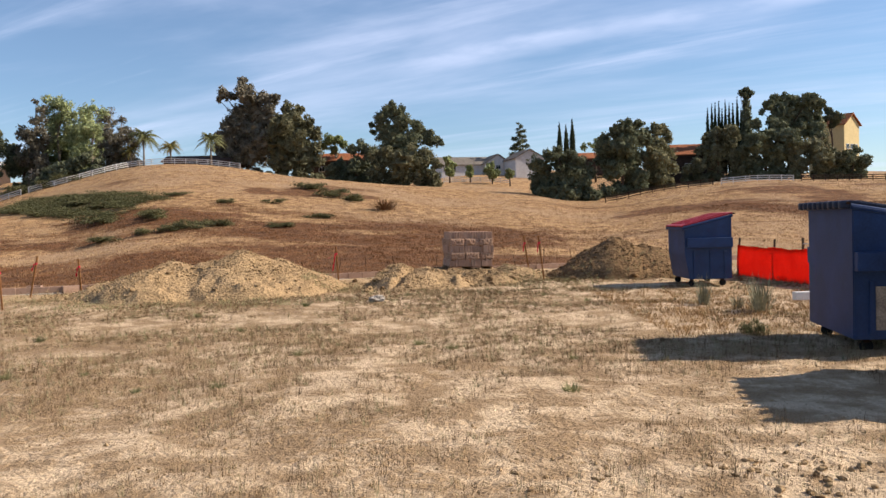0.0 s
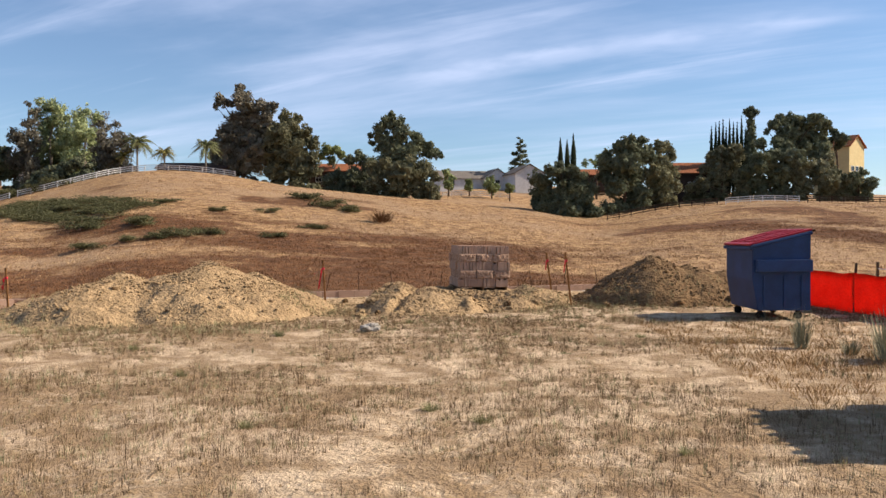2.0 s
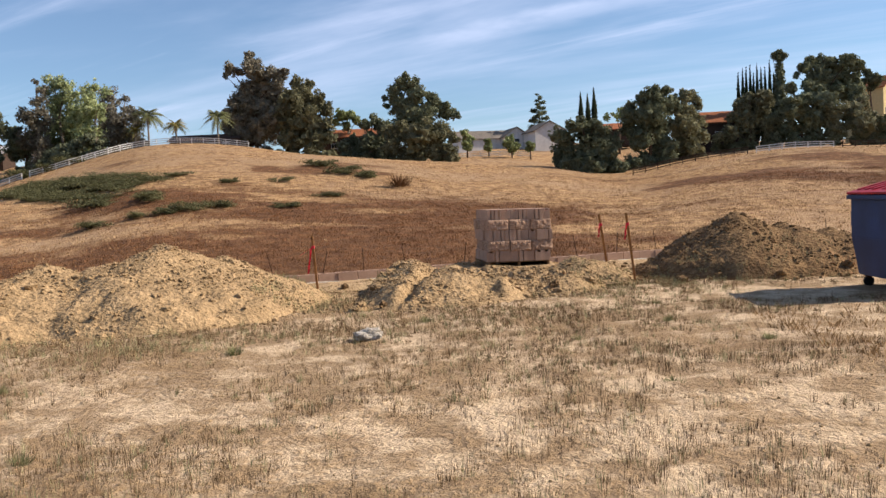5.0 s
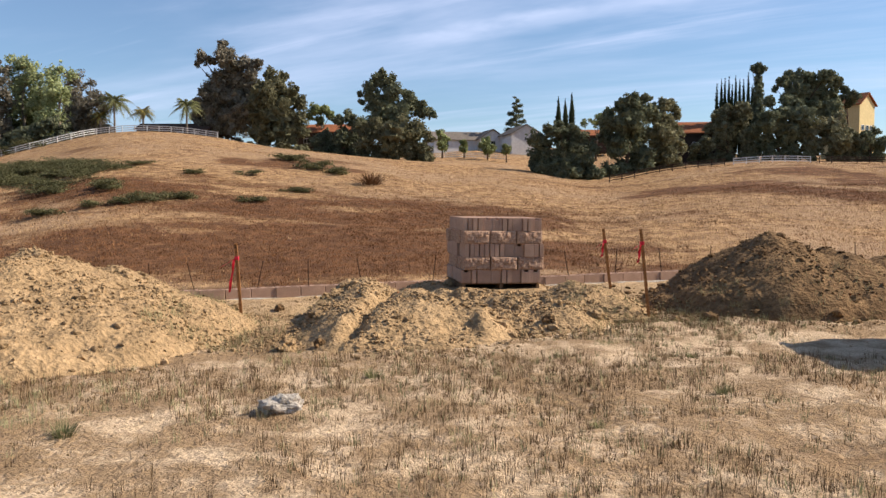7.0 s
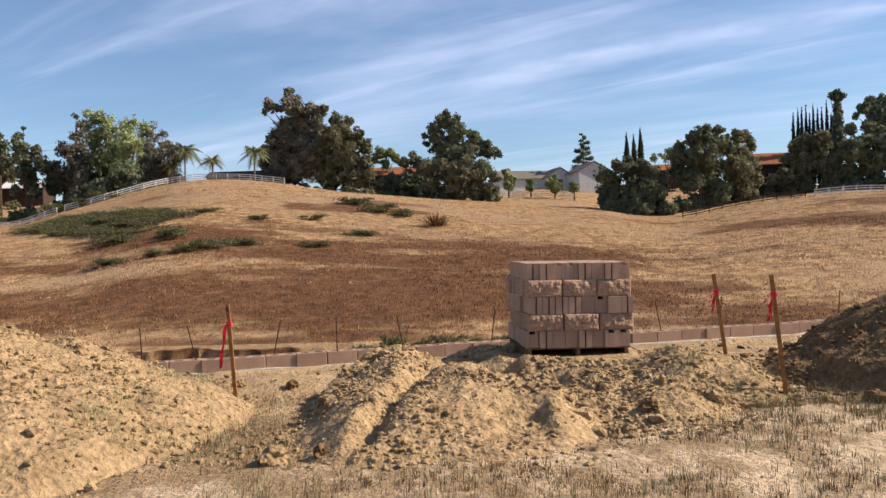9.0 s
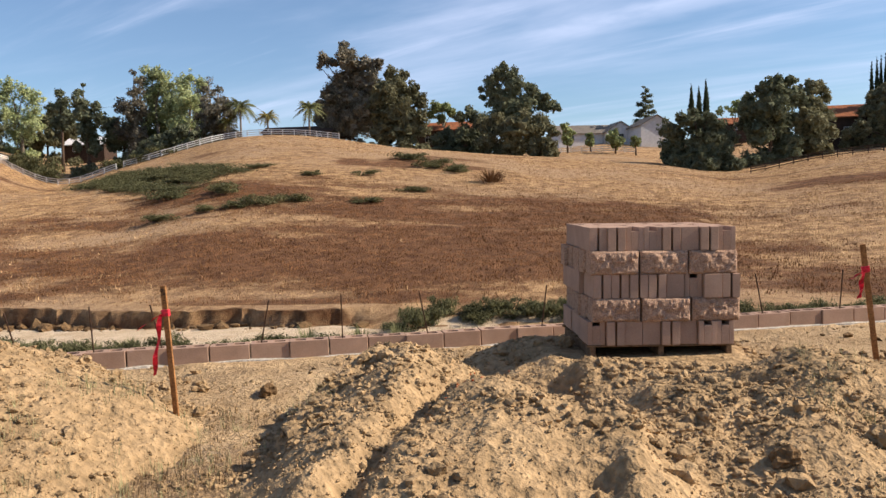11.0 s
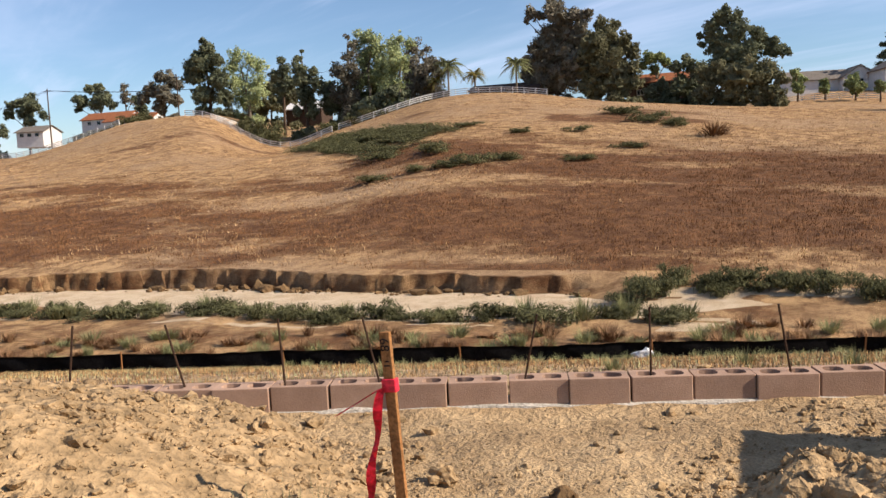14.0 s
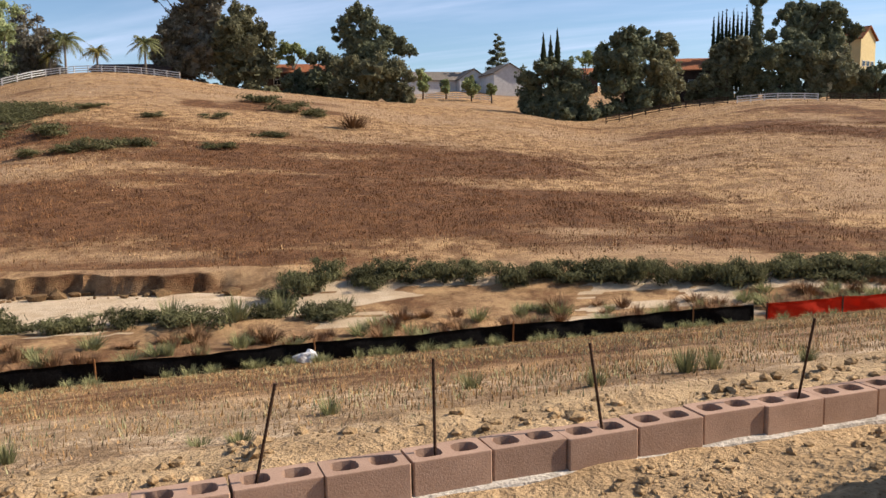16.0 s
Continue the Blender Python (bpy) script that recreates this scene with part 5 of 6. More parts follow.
    ("tall grey-green eucalyptus with a pale trunk", "leaf_euc", "palebark", 182, 1, [(-88.9, 30.0, 0.7), (-88.0, 28.3, 1.1), (-88.9, 26.1, 1.6), (-87.7, 23.4, 1.9), (-89.3, 20.5, 2.4), (-90.9, 17.5, 2.6), (-88.0, 15.5, 2.5), (-91.3, 22.5, 1.6), (-92.8, 23.9, 1.1), (-89.8, 13.4, 1.8)]),
    ("large dark green pine behind a white fence", "leaf_dark", "bark", 192, 0, [(-134.9, 34.8, 1.1), (-133.5, 32.9, 2.1), (-137.4, 31.2, 1.9), (-134.8, 28.8, 3.6), (-131.0, 29.8, 2.1), (-137.2, 26.2, 3.0), (-131.5, 25.0, 3.3), (-135.5, 21.8, 3.2), (-130.4, 20.7, 2.6), (-139.1, 28.6, 1.2)]),
    ("tall thin grey-green tree with bare twigs", "leaf_pale", "palebark", 197, 1, [(-128.7, 31.7, 1.6), (-129.8, 28.7, 2.5), (-125.4, 29.7, 2.1), (-123.0, 27.4, 1.9), (-128.5, 24.3, 2.9), (-124.1, 23.2, 2.6), (-121.5, 25.1, 1.3), (-129.7, 20.3, 2.0), (-123.7, 19.8, 1.9), (-121.0, 21.7, 1.4)]),
    ("dark feathery tree before a grey-roofed house", "leaf_dark", "bark", 190, 0, [(-110.7, 27.5, 1.2), (-112.0, 23.9, 2.2), (-113.5, 24.6, 1.4), (-109.6, 22.2, 1.9), (-112.2, 21.1, 1.9), (-110.5, 25.6, 1.6)]),
    ("dark green conifer in the hollow", "leaf_dark", "bark", 180, 0, [(-99.7, 27.9, 0.5), (-100.3, 26.2, 1.0), (-100.0, 24.1, 1.5), (-99.4, 21.9, 2.3), (-96.6, 22.9, 1.3), (-95.9, 20.5, 1.6), (-99.5, 18.8, 2.5), (-99.0, 16.2, 2.0), (-97.8, 14.2, 1.4), (-101.6, 14.9, 1.3)]),
    ("far brownish eucalyptus on the ridge", "leaf_euc", "bark", 215, 0, [(-170.4, 31.0, 2.0), (-166.1, 29.7, 2.5), (-163.0, 27.8, 1.5), (-171.7, 26.9, 2.5), (-166.3, 25.6, 3.1), (-174.1, 24.6, 2.2), (-164.4, 23.8, 2.1), (-169.1, 21.7, 2.2)]),
    ("far dark eucalyptus behind tile roofs", "leaf_dark", "bark", 240, 0, [(-220.5, 32.8, 2.0), (-215.4, 32.9, 1.9), (-222.3, 28.9, 2.6), (-216.9, 28.4, 3.3), (-211.8, 29.0, 2.5), (-209.5, 26.7, 1.7), (-225.2, 26.6, 1.6)]),
    ("far thin eucalyptus behind tile roofs", "leaf_euc", "bark", 240, 1, [(-205.8, 32.7, 1.1), (-205.1, 30.1, 1.7), (-203.6, 27.9, 1.7), (-206.8, 28.2, 1.5)]),
    ("far dark tree beside a tile-roofed house", "leaf_dark", "bark", 222, 0, [(-183.4, 25.1, 1.9), (-181.4, 22.9, 1.9), (-182.9, 21.3, 1.6)]),
    ("dark spreading tree behind a grey-roofed house", "leaf_dark", "bark", 222, 0, [(-229.5, 29.8, 1.7), (-227.5, 27.4, 2.8), (-232.9, 27.8, 2.1), (-236.7, 27.2, 1.7), (-225.1, 26.3, 2.0), (-231.7, 24.9, 2.8), (-238.6, 24.7, 1.7), (-222.9, 23.5, 1.7), (-228.5, 21.7, 2.2)]),
    ("large dark tree beside a pale house", "leaf_dark", "bark", 205, 0, [(-231.7, 29.0, 1.9), (-228.0, 26.7, 2.3), (-231.0, 23.5, 3.4), (-224.7, 23.9, 1.2), (-228.7, 19.1, 3.5), (-222.9, 17.6, 2.1), (-227.3, 14.9, 2.8), (-234.4, 17.7, 3.2), (-238.9, 22.4, 4.0)]),
]
TREES += [
    ("light green rounded tree behind the white fence", "leaf_green", "bark", 190, 0, [(-90, 17, 3.0), (-86, 19, 3.2), (-82, 17.5, 3.0), (-88, 22, 2.6), (-84, 23, 2.4)]),
    ("grey-green eucalyptus behind the white fence", "leaf_euc", "palebark", 192, 1, [(-79, 18, 2.6), (-76, 21, 2.6), (-80, 24, 2.4), (-77, 27, 2.0), (-73, 18, 2.4), (-72, 22, 1.8)]),
    ("dense dark tree above the hollow", "leaf_dark", "bark", 188, 0, [(-97, 16.5, 2.8), (-94, 18, 2.8), (-98, 20, 2.2), (-93, 22, 2.0)]),
    ("dark spreading tree behind the pine", "leaf_olive", "bark", 204, 0, [(-122, 19, 3.0), (-127, 18.5, 3.0), (-118, 21, 2.6), (-124, 23, 2.6), (-131, 20, 2.4)]),
    ("dark rounded tree beside pale houses", "leaf_dark", "bark", 200, 0, [(-178, 12, 2.6), (-182, 12.5, 3.0), (-174, 13, 2.2), (-186, 11.5, 2.4)]),
    ("grey-green tree beside pale houses", "leaf_olive", "bark", 196, 0, [(-168, 13, 2.2), (-171, 12, 2.4), (-163, 14.5, 2.2), (-158, 15, 2.0)]),
]
for k, row in enumerate(TREES):
    tree(*row, 100 + k)


def pine_tree(x, y, base, top, width, seed, label):
    """A pine: straight trunk, whorls of level boughs with needle sprays, gaps between them."""
    rng = np.random.default_rng(seed)
    H = top - base
    ob = thing("tree", label, "tree", Matrix.Translation((x, y, base)), "trees on the ridge")
    part("trunk", tube_bm([(0, 0, -1), (0, 0, H * 0.97)], [0.3, 0.05], 8), M["bark"], ob)
    centres, radii = [], []
    for k in range(26):
        h = 0.22 + 0.76 * k / 25
        reach = width / 2 * (1.06 - h) ** 0.7 * rng.uniform(0.65, 1.1) + 0.15
        a = k * 2.39996
        c = Vector((reach * math.cos(a), reach * math.sin(a), h * H + 0.10 * reach))
        part("limb", tube_bm([(0, 0, h * H - 0.2 * reach), c], [0.08, 0.02], 5), M["bark"], ob)
        for u in (0.45, 0.75, 1.0):
            centres.append((c.x * u, c.y * u, h * H - 0.1 * reach * (1 - u))); radii.append(0.28 * reach + 0.22)
    v, f = leaf_soup(centres, radii, 11000, 0.26, rng, 0.75, -0.3, 0.3, 0.8)
    crown_part(v, f, M["leaf_dark"], ob)


pine_tree(23.6, 256, 12.0, 31.2, 8.6, 30, "lone dark pine behind a pale gabled house")

for x, y, base, top, w, s in [(32.6, 233, 16, 28.6, 1.7, 1), (34.6, 234, 16, 28.0, 1.7, 2), (36.5, 235, 16, 30.0, 1.9, 3)] + [(x, 197, 11, top, 1.2, 10 + k) for k, (x, top) in enumerate([(62.8, 26.8), (63.8, 27.8), (64.6, 28.0), (65.5, 28.4), (66.2, 26.5), (67.0, 28.7), (67.9, 27.9), (68.8, 27.7), (69.8, 29.3), (70.7, 26.6)])]:
    column_tree(x, y, base, top, w, s)
# tall palm with a shaggy skirt behind the cypress row
ob = thing("palm_tree", "tall fan palm with a shaggy skirt of dead fronds", "palm", Matrix.Translation((70.9, 194, 9)), "palms")
part("trunk", tube_bm([(0, 0, -1), (0, 0, 19.5)], [0.45, 0.35], 10), M["palebark"], ob)
rng = np.random.default_rng(8)
v, f = leaf_soup([(0, 0, z) for z in np.linspace(7, 18.2, 12)], [1.5 - 0.05 * k for k in range(12)], 2600, 0.35, rng, 1.0, 1.5, 0.5)
crown_part(v, f, M["leaf_dark"], ob, "skirt")
v, f = leaf_soup([(0, 0, 19.6), (-0.9, 0, 20.2), (0.9, 0, 20.2), (0, 0, 20.9)], [1.0, 0.85, 0.85, 0.8], 900, 0.4, rng, 0.7, 0.2, 0.3)
crown_part(v, f, M["leaf_dark"], ob, "fronds")
palm_tree(-64.6, 179, 13.5, 24.6, 1)
palm_tree(-58.5, 178, 13.5, 21.3, 2, True)
palm_tree(-67.5, 179, 13.0, 20.5, 4, True)
palm_tree(-49.8, 178, 13.5, 23.2, 3)


# ---------------------------------------------------------------- houses
def house(x, y, base, w, d, wall_h, roof_h, wall_mat, roof_mat, label, turn=0.0, windows=3, gable_front=False, over=0.5):
    ob = thing("house", label, "house", pose(x, y, base, 0, 0, turn))
    bm = bmesh.new()
    t = wall_h + roof_h
    if gable_front:
        prof = [(-w / 2, -2.0), (w / 2, -2.0), (w / 2, wall_h), (0, t), (-w / 2, wall_h)]
        a = [bm.verts.new((px, 0, pz)) for px, pz in prof]
        b = [bm.verts.new((px, d, pz)) for px, pz in prof]
    else:
        prof = [(0, -2.0), (d, -2.0), (d, wall_h), (d / 2, t), (0, wall_h)]
        a = [bm.verts.new((-w / 2, py, pz)) for py, pz in prof]
        b = [bm.verts.new((w / 2, py, pz)) for py, pz in prof]
    bm.faces.new(a); bm.faces.new(b)
    for k in range(5):
        bm.faces.new((a[k], a[(k + 1) % 5], b[(k + 1) % 5], b[k]))
    bmesh.ops.recalc_face_normals(bm, faces=bm.faces)
    part("wall", bm, wall_mat, ob)
    for s in (-1, 1):
        bm = bmesh.new()
        th = 0.22
        if gable_front:
            run = w / 2 + over
            drop = roof_h * run / (w / 2)
            q = [(0, -over, t + 0.05), (s * run, -over, t + 0.05 - drop), (s * run, d + over, t + 0.05 - drop), (0, d + over, t + 0.05)]
        else:
            run = d / 2 + over
            drop = roof_h * run / (d / 2)
            q = [(-w / 2 - over, d / 2, t + 0.05), (-w / 2 - over, d / 2 + s * run, t + 0.05 - drop), (w / 2 + over, d / 2 + s * run, t + 0.05 - drop), (w / 2 + over, d / 2, t + 0.05)]
        lo = [bm.verts.new(v) for v in q]
        hi = [bm.verts.new((vx, vy, vz + th)) for vx, vy, vz in q]
        bm.faces.new(lo); bm.faces.new(hi)
        for k in range(4):
            bm.faces.new((lo[k], lo[(k + 1) % 4], hi[(k + 1) % 4], hi[k]))
        bmesh.ops.recalc_face_normals(bm, faces=bm.faces)
        part("roof", bm, roof_mat, ob)
    for k in range(windows):
        wx = (k + 0.5) / windows * w * 0.86 - w * 0.43
        fr = part("window", box_bm(1.5, 0.10, 1.25, (wx, -0.05, wall_h * 0.42), 0.0), M["white"], ob)
        for s in (-1, 1):
            part("pane", box_bm(0.62, 0.03, 1.05, (wx + s * 0.345, -0.115, wall_h * 0.42 + 0.1), 0.0), M["pane"], fr)
    return ob


house(7.5, 250, 15.2, 17, 10, 3.0, 2.4, M["stucco"], M["shingle"], "pale stucco house with a grey shingle roof behind trees", 16, 3)
house(16.2, 249, 15.2, 8, 9, 3.1, 2.6, M["stucco"], M["shingle"], "pale stucco wing with a gable end and grey roof", 14, 1, True)
house(24.8, 240, 13.8, 8.6, 12, 5.2, 2.4, M["stucco"], M["shingle"], "pale blank-walled gabled house behind dark trees", 14, 0, True)
house(42.0, 238, 15.6, 11, 9, 2.6, 1.7, M["brownwall"], M["tile"], "low house with an orange clay tile roof", 0, 2)
house(56.0, 190, 9.5, 11.0, 9, 5.6, 2.4, M["brownwall"], M["tile"], "dark house with an orange clay tile roof", 0, 3)
house(100.6, 205, 12.0, 7.4, 9, 10.4, 2.6, M["yellow"], M["tile"], "two-storey yellow stucco house with a low roof", 38, 3, True)
house(-26.0, 205, 12.5, 14, 9, 4.6, 1.9, M["brownwall"], M["tile"], "low house with a clay tile roof behind eucalyptus", 0, 3)
house(-56.5, 190, 13.5, 15, 9, 3.2, 1.4, M["brownwall"], M["brownwall"], "low dark house with flat eaves behind palms", 3, 4)
house(-119.5, 212, 15.0, 10, 9, 3.0, 2.0, M["brownwall"], M["stucco"], "dark house with a pale grey roof behind conifers", 10, 2)
house(-94.0, 200, 13.0, 15, 9, 3.6, 2.0, M["stucco"], M["shingle"], "white house seen through eucalyptus trees", 0, 4)
house(-212.0, 206, 14.5, 9, 9, 2.6, 1.8, M["stucco"], M["shingle"], "pale house with a grey roof on the ridge", 12, 3)
house(-202.0, 226, 18.0, 17, 9, 3.0, 2.2, M["stucco"], M["tile"], "pale house with an orange tile roof", 5, 4)
house(-189.0, 222, 16.6, 17, 9, 3.0, 2.2, M["stucco"], M["tile"], "pale house with an orange tile roof among trees", 5, 3)


# ---------------------------------------------------------------- white rail fences
def rail_fence(pts, label, step=2.4, h=1.25):
    ob = thing("rail_fence", label, "fence", group="rail fences")
    P = np.array(pts, float)
    seg = np.r_[0, np.cumsum(np.hypot(*(P[1:, :2] - P[:-1, :2]).T))]
    s = np.arange(0, seg[-1] + 0.01, step)
    pos = [Vector((float(np.interp(k, seg, P[:, 0])), float(np.interp(k, seg, P[:, 1])), 0)) for k in s]
    for q in pos:
        q.z = gz(q.x, q.y)
    post_me = None
    for q in pos:
        if post_me is None:
            post_me = part("post", box_bm(0.14, 0.14, h + 0.4, (0, 0, -0.4), 0.0), M["pole" if "weathered" in label else "white"], ob, m=Matrix.Translation(q)).data
        else:
            child("post", post_me, ob, m=Matrix.Translation(q))
    for a, b in zip(pos, pos[1:]):
        for z in (0.28, 0.68, 1.08):
            d = b - a
            m = Matrix.Translation(a + Vector((0, 0, z))) @ d.to_track_quat("X", "Z").to_matrix().to_4x4()
            part("rail", box_bm(d.length, 0.05, 0.14, (d.length / 2, 0, 0), 0.0), M["pole" if "weathered" in label else "white"], ob, m=m)
    return ob


rail_fence([(-66, 173.5), (-58, 174.5), (-50, 174), (-42, 172.5)], "white three-rail fence along the hill crest")
rail_fence([(-66, 173.5), (-69.5, 170.5), (-76.5, 167.5), (-84.7, 165.5)], "white three-rail fence falling behind scrub")
rail_fence([(-84.7, 165.5), (-91.5, 165), (-95.6, 165), (-99.7, 165), (-105.2, 165), (-113.6, 165)], "white three-rail fence climbing a dry knoll")
rail_fence([(-121, 166), (-113.6, 165.5), (-114, 176), (-118, 190)], "white three-rail fence on top of a knoll")
rail_fence([(-139.5, 166), (-149.5, 167), (-158.5, 167.5), (-171, 167), (-187, 167), (-205, 168)], "long white fence running down to a hollow")
# stretches beside the white one: brown wood colour also carries the trees' shade
rail_fence([(31, 158.5), (38, 160), (46, 161), (54, 161)], "weathered rail fence, browned for tree shade")
rail_fence([(54, 161), (62, 161.5), (70, 162)], "white three-rail fence on the dry golden knoll")
rail_fence([(70, 162), (84, 163), (98, 163)], "weathered rail fence, browned for the shade of dark trees")
rail_fence([(0, 200), (8, 203), (18, 203)], "white three-rail fence before the houses")

# power pole with lines
ob = thing("power_pole", "brown wooden power pole with a crossarm and cables", "power pole", Matrix.Translation((-164.5, 170, gz(-164.5, 170))))
part("pole", tube_bm([(0, 0, -1), (0, 0, 14.5)], [0.19, 0.13], 8), M["pole"], ob)
part("crossarm", box_bm(2.4, 0.12, 0.14, (0, 0, 13.9)), M["pole"], ob)
for k, x in enumerate((-1.1, 0, 1.1)):
    part("cable", tube_bm([(x - 60 * u, 8 * u, 14.0 - 9 * u * (1 - u) - 3 * u) for u in np.linspace(0, 1, 9)], [0.03] * 9, 4), M["rubber"], ob)
    part("cable", tube_bm([(x + 50 * u, 45 * u, 14.0 - 8 * u * (1 - u) + 4 * u) for u in np.linspace(0, 1, 9)], [0.03] * 9, 4), M["rubber"], ob)
ob = thing("power_pole", "brown wooden power pole among far trees", "power pole", Matrix.Translation((-154.7, 205, 14.0)))
part("pole", tube_bm([(0, 0, -1), (0, 0, 15.5)], [0.19, 0.13], 8), M["pole"], ob)
part("crossarm", box_bm(2.4, 0.12, 0.14, (0, 0, 14.6)), M["pole"], ob)

# ---------------------------------------------------------------- shrubs
R = random.Random(12)
HILL = [(-23.6, 149.3, 4.2, 1.7), (-18.8, 140.1, 4.4, 1.7), (-14.8, 136.1, 3.4, 1.3), (-16.3, 109.2, 2.6, 0.9), (-32.7, 123.5, 2.2, 0.8), (-25.9, 126.4, 2.2, 0.8), (-26.6, 97.2, 2.8, 1.2), (-29.9, 95.5, 2.8, 1.2), (-36.4, 102.5, 3.6, 1.4), (-37.8, 91.4, 2.4, 1.0), (-19.2, 98.8, 2.8, 0.7), (-63.2, 127.1, 2.6, 1.0), (-43.5, 104.8, 3.2, 1.2), (-31.3, 94.0, 2.2, 0.9), (-33.9, 92.8, 1.8, 0.8), (-42.7, 130.6, 3.0, 0.8)]
for k, (x, y, w, h) in enumerate(HILL):
    near = 11 if y > 115 else 6
    x, y, w, h = x * (y - near - 9) / (y - 9), y - near, w * 1.25, h * 1.15
    shrub(f"scrub{k % 3}", x, y, w, h, "dark green chaparral shrub on dry hillside grass", "shrubs on the hill", R.uniform(0, 6))
rows = []
for k in range(190):      # the scrub patch on the west shoulder, a band that runs up and back
    u = R.random()
    x = -73 + 33 * u
    y = 131 - 33 * u + (13 + 5 * u) * R.random() + 2
    rows.append((f"low_scrub{k % 3}", x + R.uniform(-1, 1), y, R.uniform(3.2, 5.6), R.uniform(0.7, 1.3), R.uniform(0, 6)))
shrub_stuff("hill_scrub", rows, "low dark green scrub covering the hill shoulder")
shrub("rust0", -8.2, 115.5, 7.0, 2.0, "round brown dried-out bush on the hillside", "dry bushes", 0.4)
for k, (x, y, w, h) in enumerate([(-109, 174, 7, 5.5), (-105.5, 173, 8, 5.5), (-112, 175, 6, 4.0), (-104, 170, 6, 3.0), (-100, 168, 5, 2.2), (-81, 168, 5, 2.4), (-77, 170, 6, 2.6), (-86, 168, 6, 2.8), (-150, 185, 7, 3.2), (-142, 172, 7, 3)]):
    shrub(f"scrub{k % 3}", x, y, w, h, "rounded green shrub beside a white fence", "shrubs by the fence", R.uniform(0, 6))
for k in range(60):      # dense row on the far side of the wash
    u = k / 59
    x = -7.4 + 37 * u + R.uniform(-0.5, 0.5)
    y = 53.7 + R.uniform(-0.9, 0.9) + 0.6 * math.sin(u * 9)
    shrub(f"scrub{k % 3}", x, y, R.uniform(1.2, 2.2), R.uniform(0.7, 1.35), "dense dark green shrub at the edge of the wash", "shrubs in the wash", R.uniform(0, 6))
for k in range(54):      # looser row on the near side
    x = -40 + 36 * (k / 53) + R.uniform(-0.7, 0.7)
    y = 49.6 + R.uniform(-0.7, 0.9) + 0.05 * (x + 15)
    shrub(("scrub", "scrub", "green")[k % 3] + str(k % 3), x, y, R.uniform(1.1, 2.2), R.uniform(0.6, 1.1), "olive green shrub on the sandy near bank", "shrubs in the wash", R.uniform(0, 6))
rows = []
for k in range(280):
    x = -34 + 60 * (k / 279) + R.uniform(-1, 1)
    y = float(fence_y(np.array(x))) + R.uniform(0.6, 5.0)
    rows.append((("rust", "green", "rust")[k % 3] + str(k % 3), x, y, R.uniform(0.7, 1.8), R.uniform(0.25, 0.7), R.uniform(0, 6)))
for k in range(60):
    x = R.uniform(-16, 12)
    rows.append(("green" + str(k % 3), x, float(fence_y(np.array(x))) - R.uniform(0.3, 1.3), R.uniform(0.5, 0.9), R.uniform(0.2, 0.42), R.uniform(0, 6)))
shrub_stuff("dry_bushes", rows, "brown dried-out bushes and weeds beside the silt fence")
for k, (x, y, w, h) in enumerate([(-2.4, 26.3, 0.35, 0.22), (-1.2, 27.4, 0.4, 0.26), (-0.2, 26.6, 0.35, 0.24), (0.6, 26.7, 0.42, 0.32), (0.9, 26.9, 0.36, 0.28), (-3.2, 25.4, 0.34, 0.12), (-2.9, 25.3, 0.34, 0.14), (1.8, 27.0, 0.3, 0.22), (-4.4, 25.2, 0.3, 0.22), (2.9, 27.4, 0.3, 0.22)]):
    shrub("green" + str(k % 3), x, y, w, h, "green weed on the loose earth bank", "weeds on the bank", R.uniform(0, 6))
for x, y, w, h in ((5.46, 13.7, 0.5, 0.62), (6.07, 12.6, 0.78, 0.70), (5.9, 13.2, 0.45, 0.3)):
    shrub("sage0", x, y, w, h, "grey-green sage bush on dry ground", "sage bushes", R.uniform(0, 6))
shrub("scrub1", 5.0, 10.0, 0.38, 0.34, "dark leafy weed beside a dumpster", "weeds on the lot", 1.0)
for k, (x, y) in enumerate([(-2.35, 7.13), (-1.48, 7.0), (2.27, 8.12), (2.0, 6.43), (-3.27, 8.04), (-5.3, 11.1), (-4.15, 8.0), (-1.06, 9.17), (2.18, 13.38), (0.9, 9.23), (-2.44, 11.8), (-3.76, 13.9), (0.46, 9.8), (-0.28, 16.3), (-0.04, 17.2), (-2.03, 15.4), (-1.16, 12.34), (2.9, 16.5), (3.6, 15.1), (1.7, 15.6), (3.1, 18.0)]):
    shrub("green" + str(k % 3), x, y, R.uniform(0.2, 0.34), R.uniform(0.08, 0.15), "small green weed in dry ground", "weeds on the lot", R.uniform(0, 6))

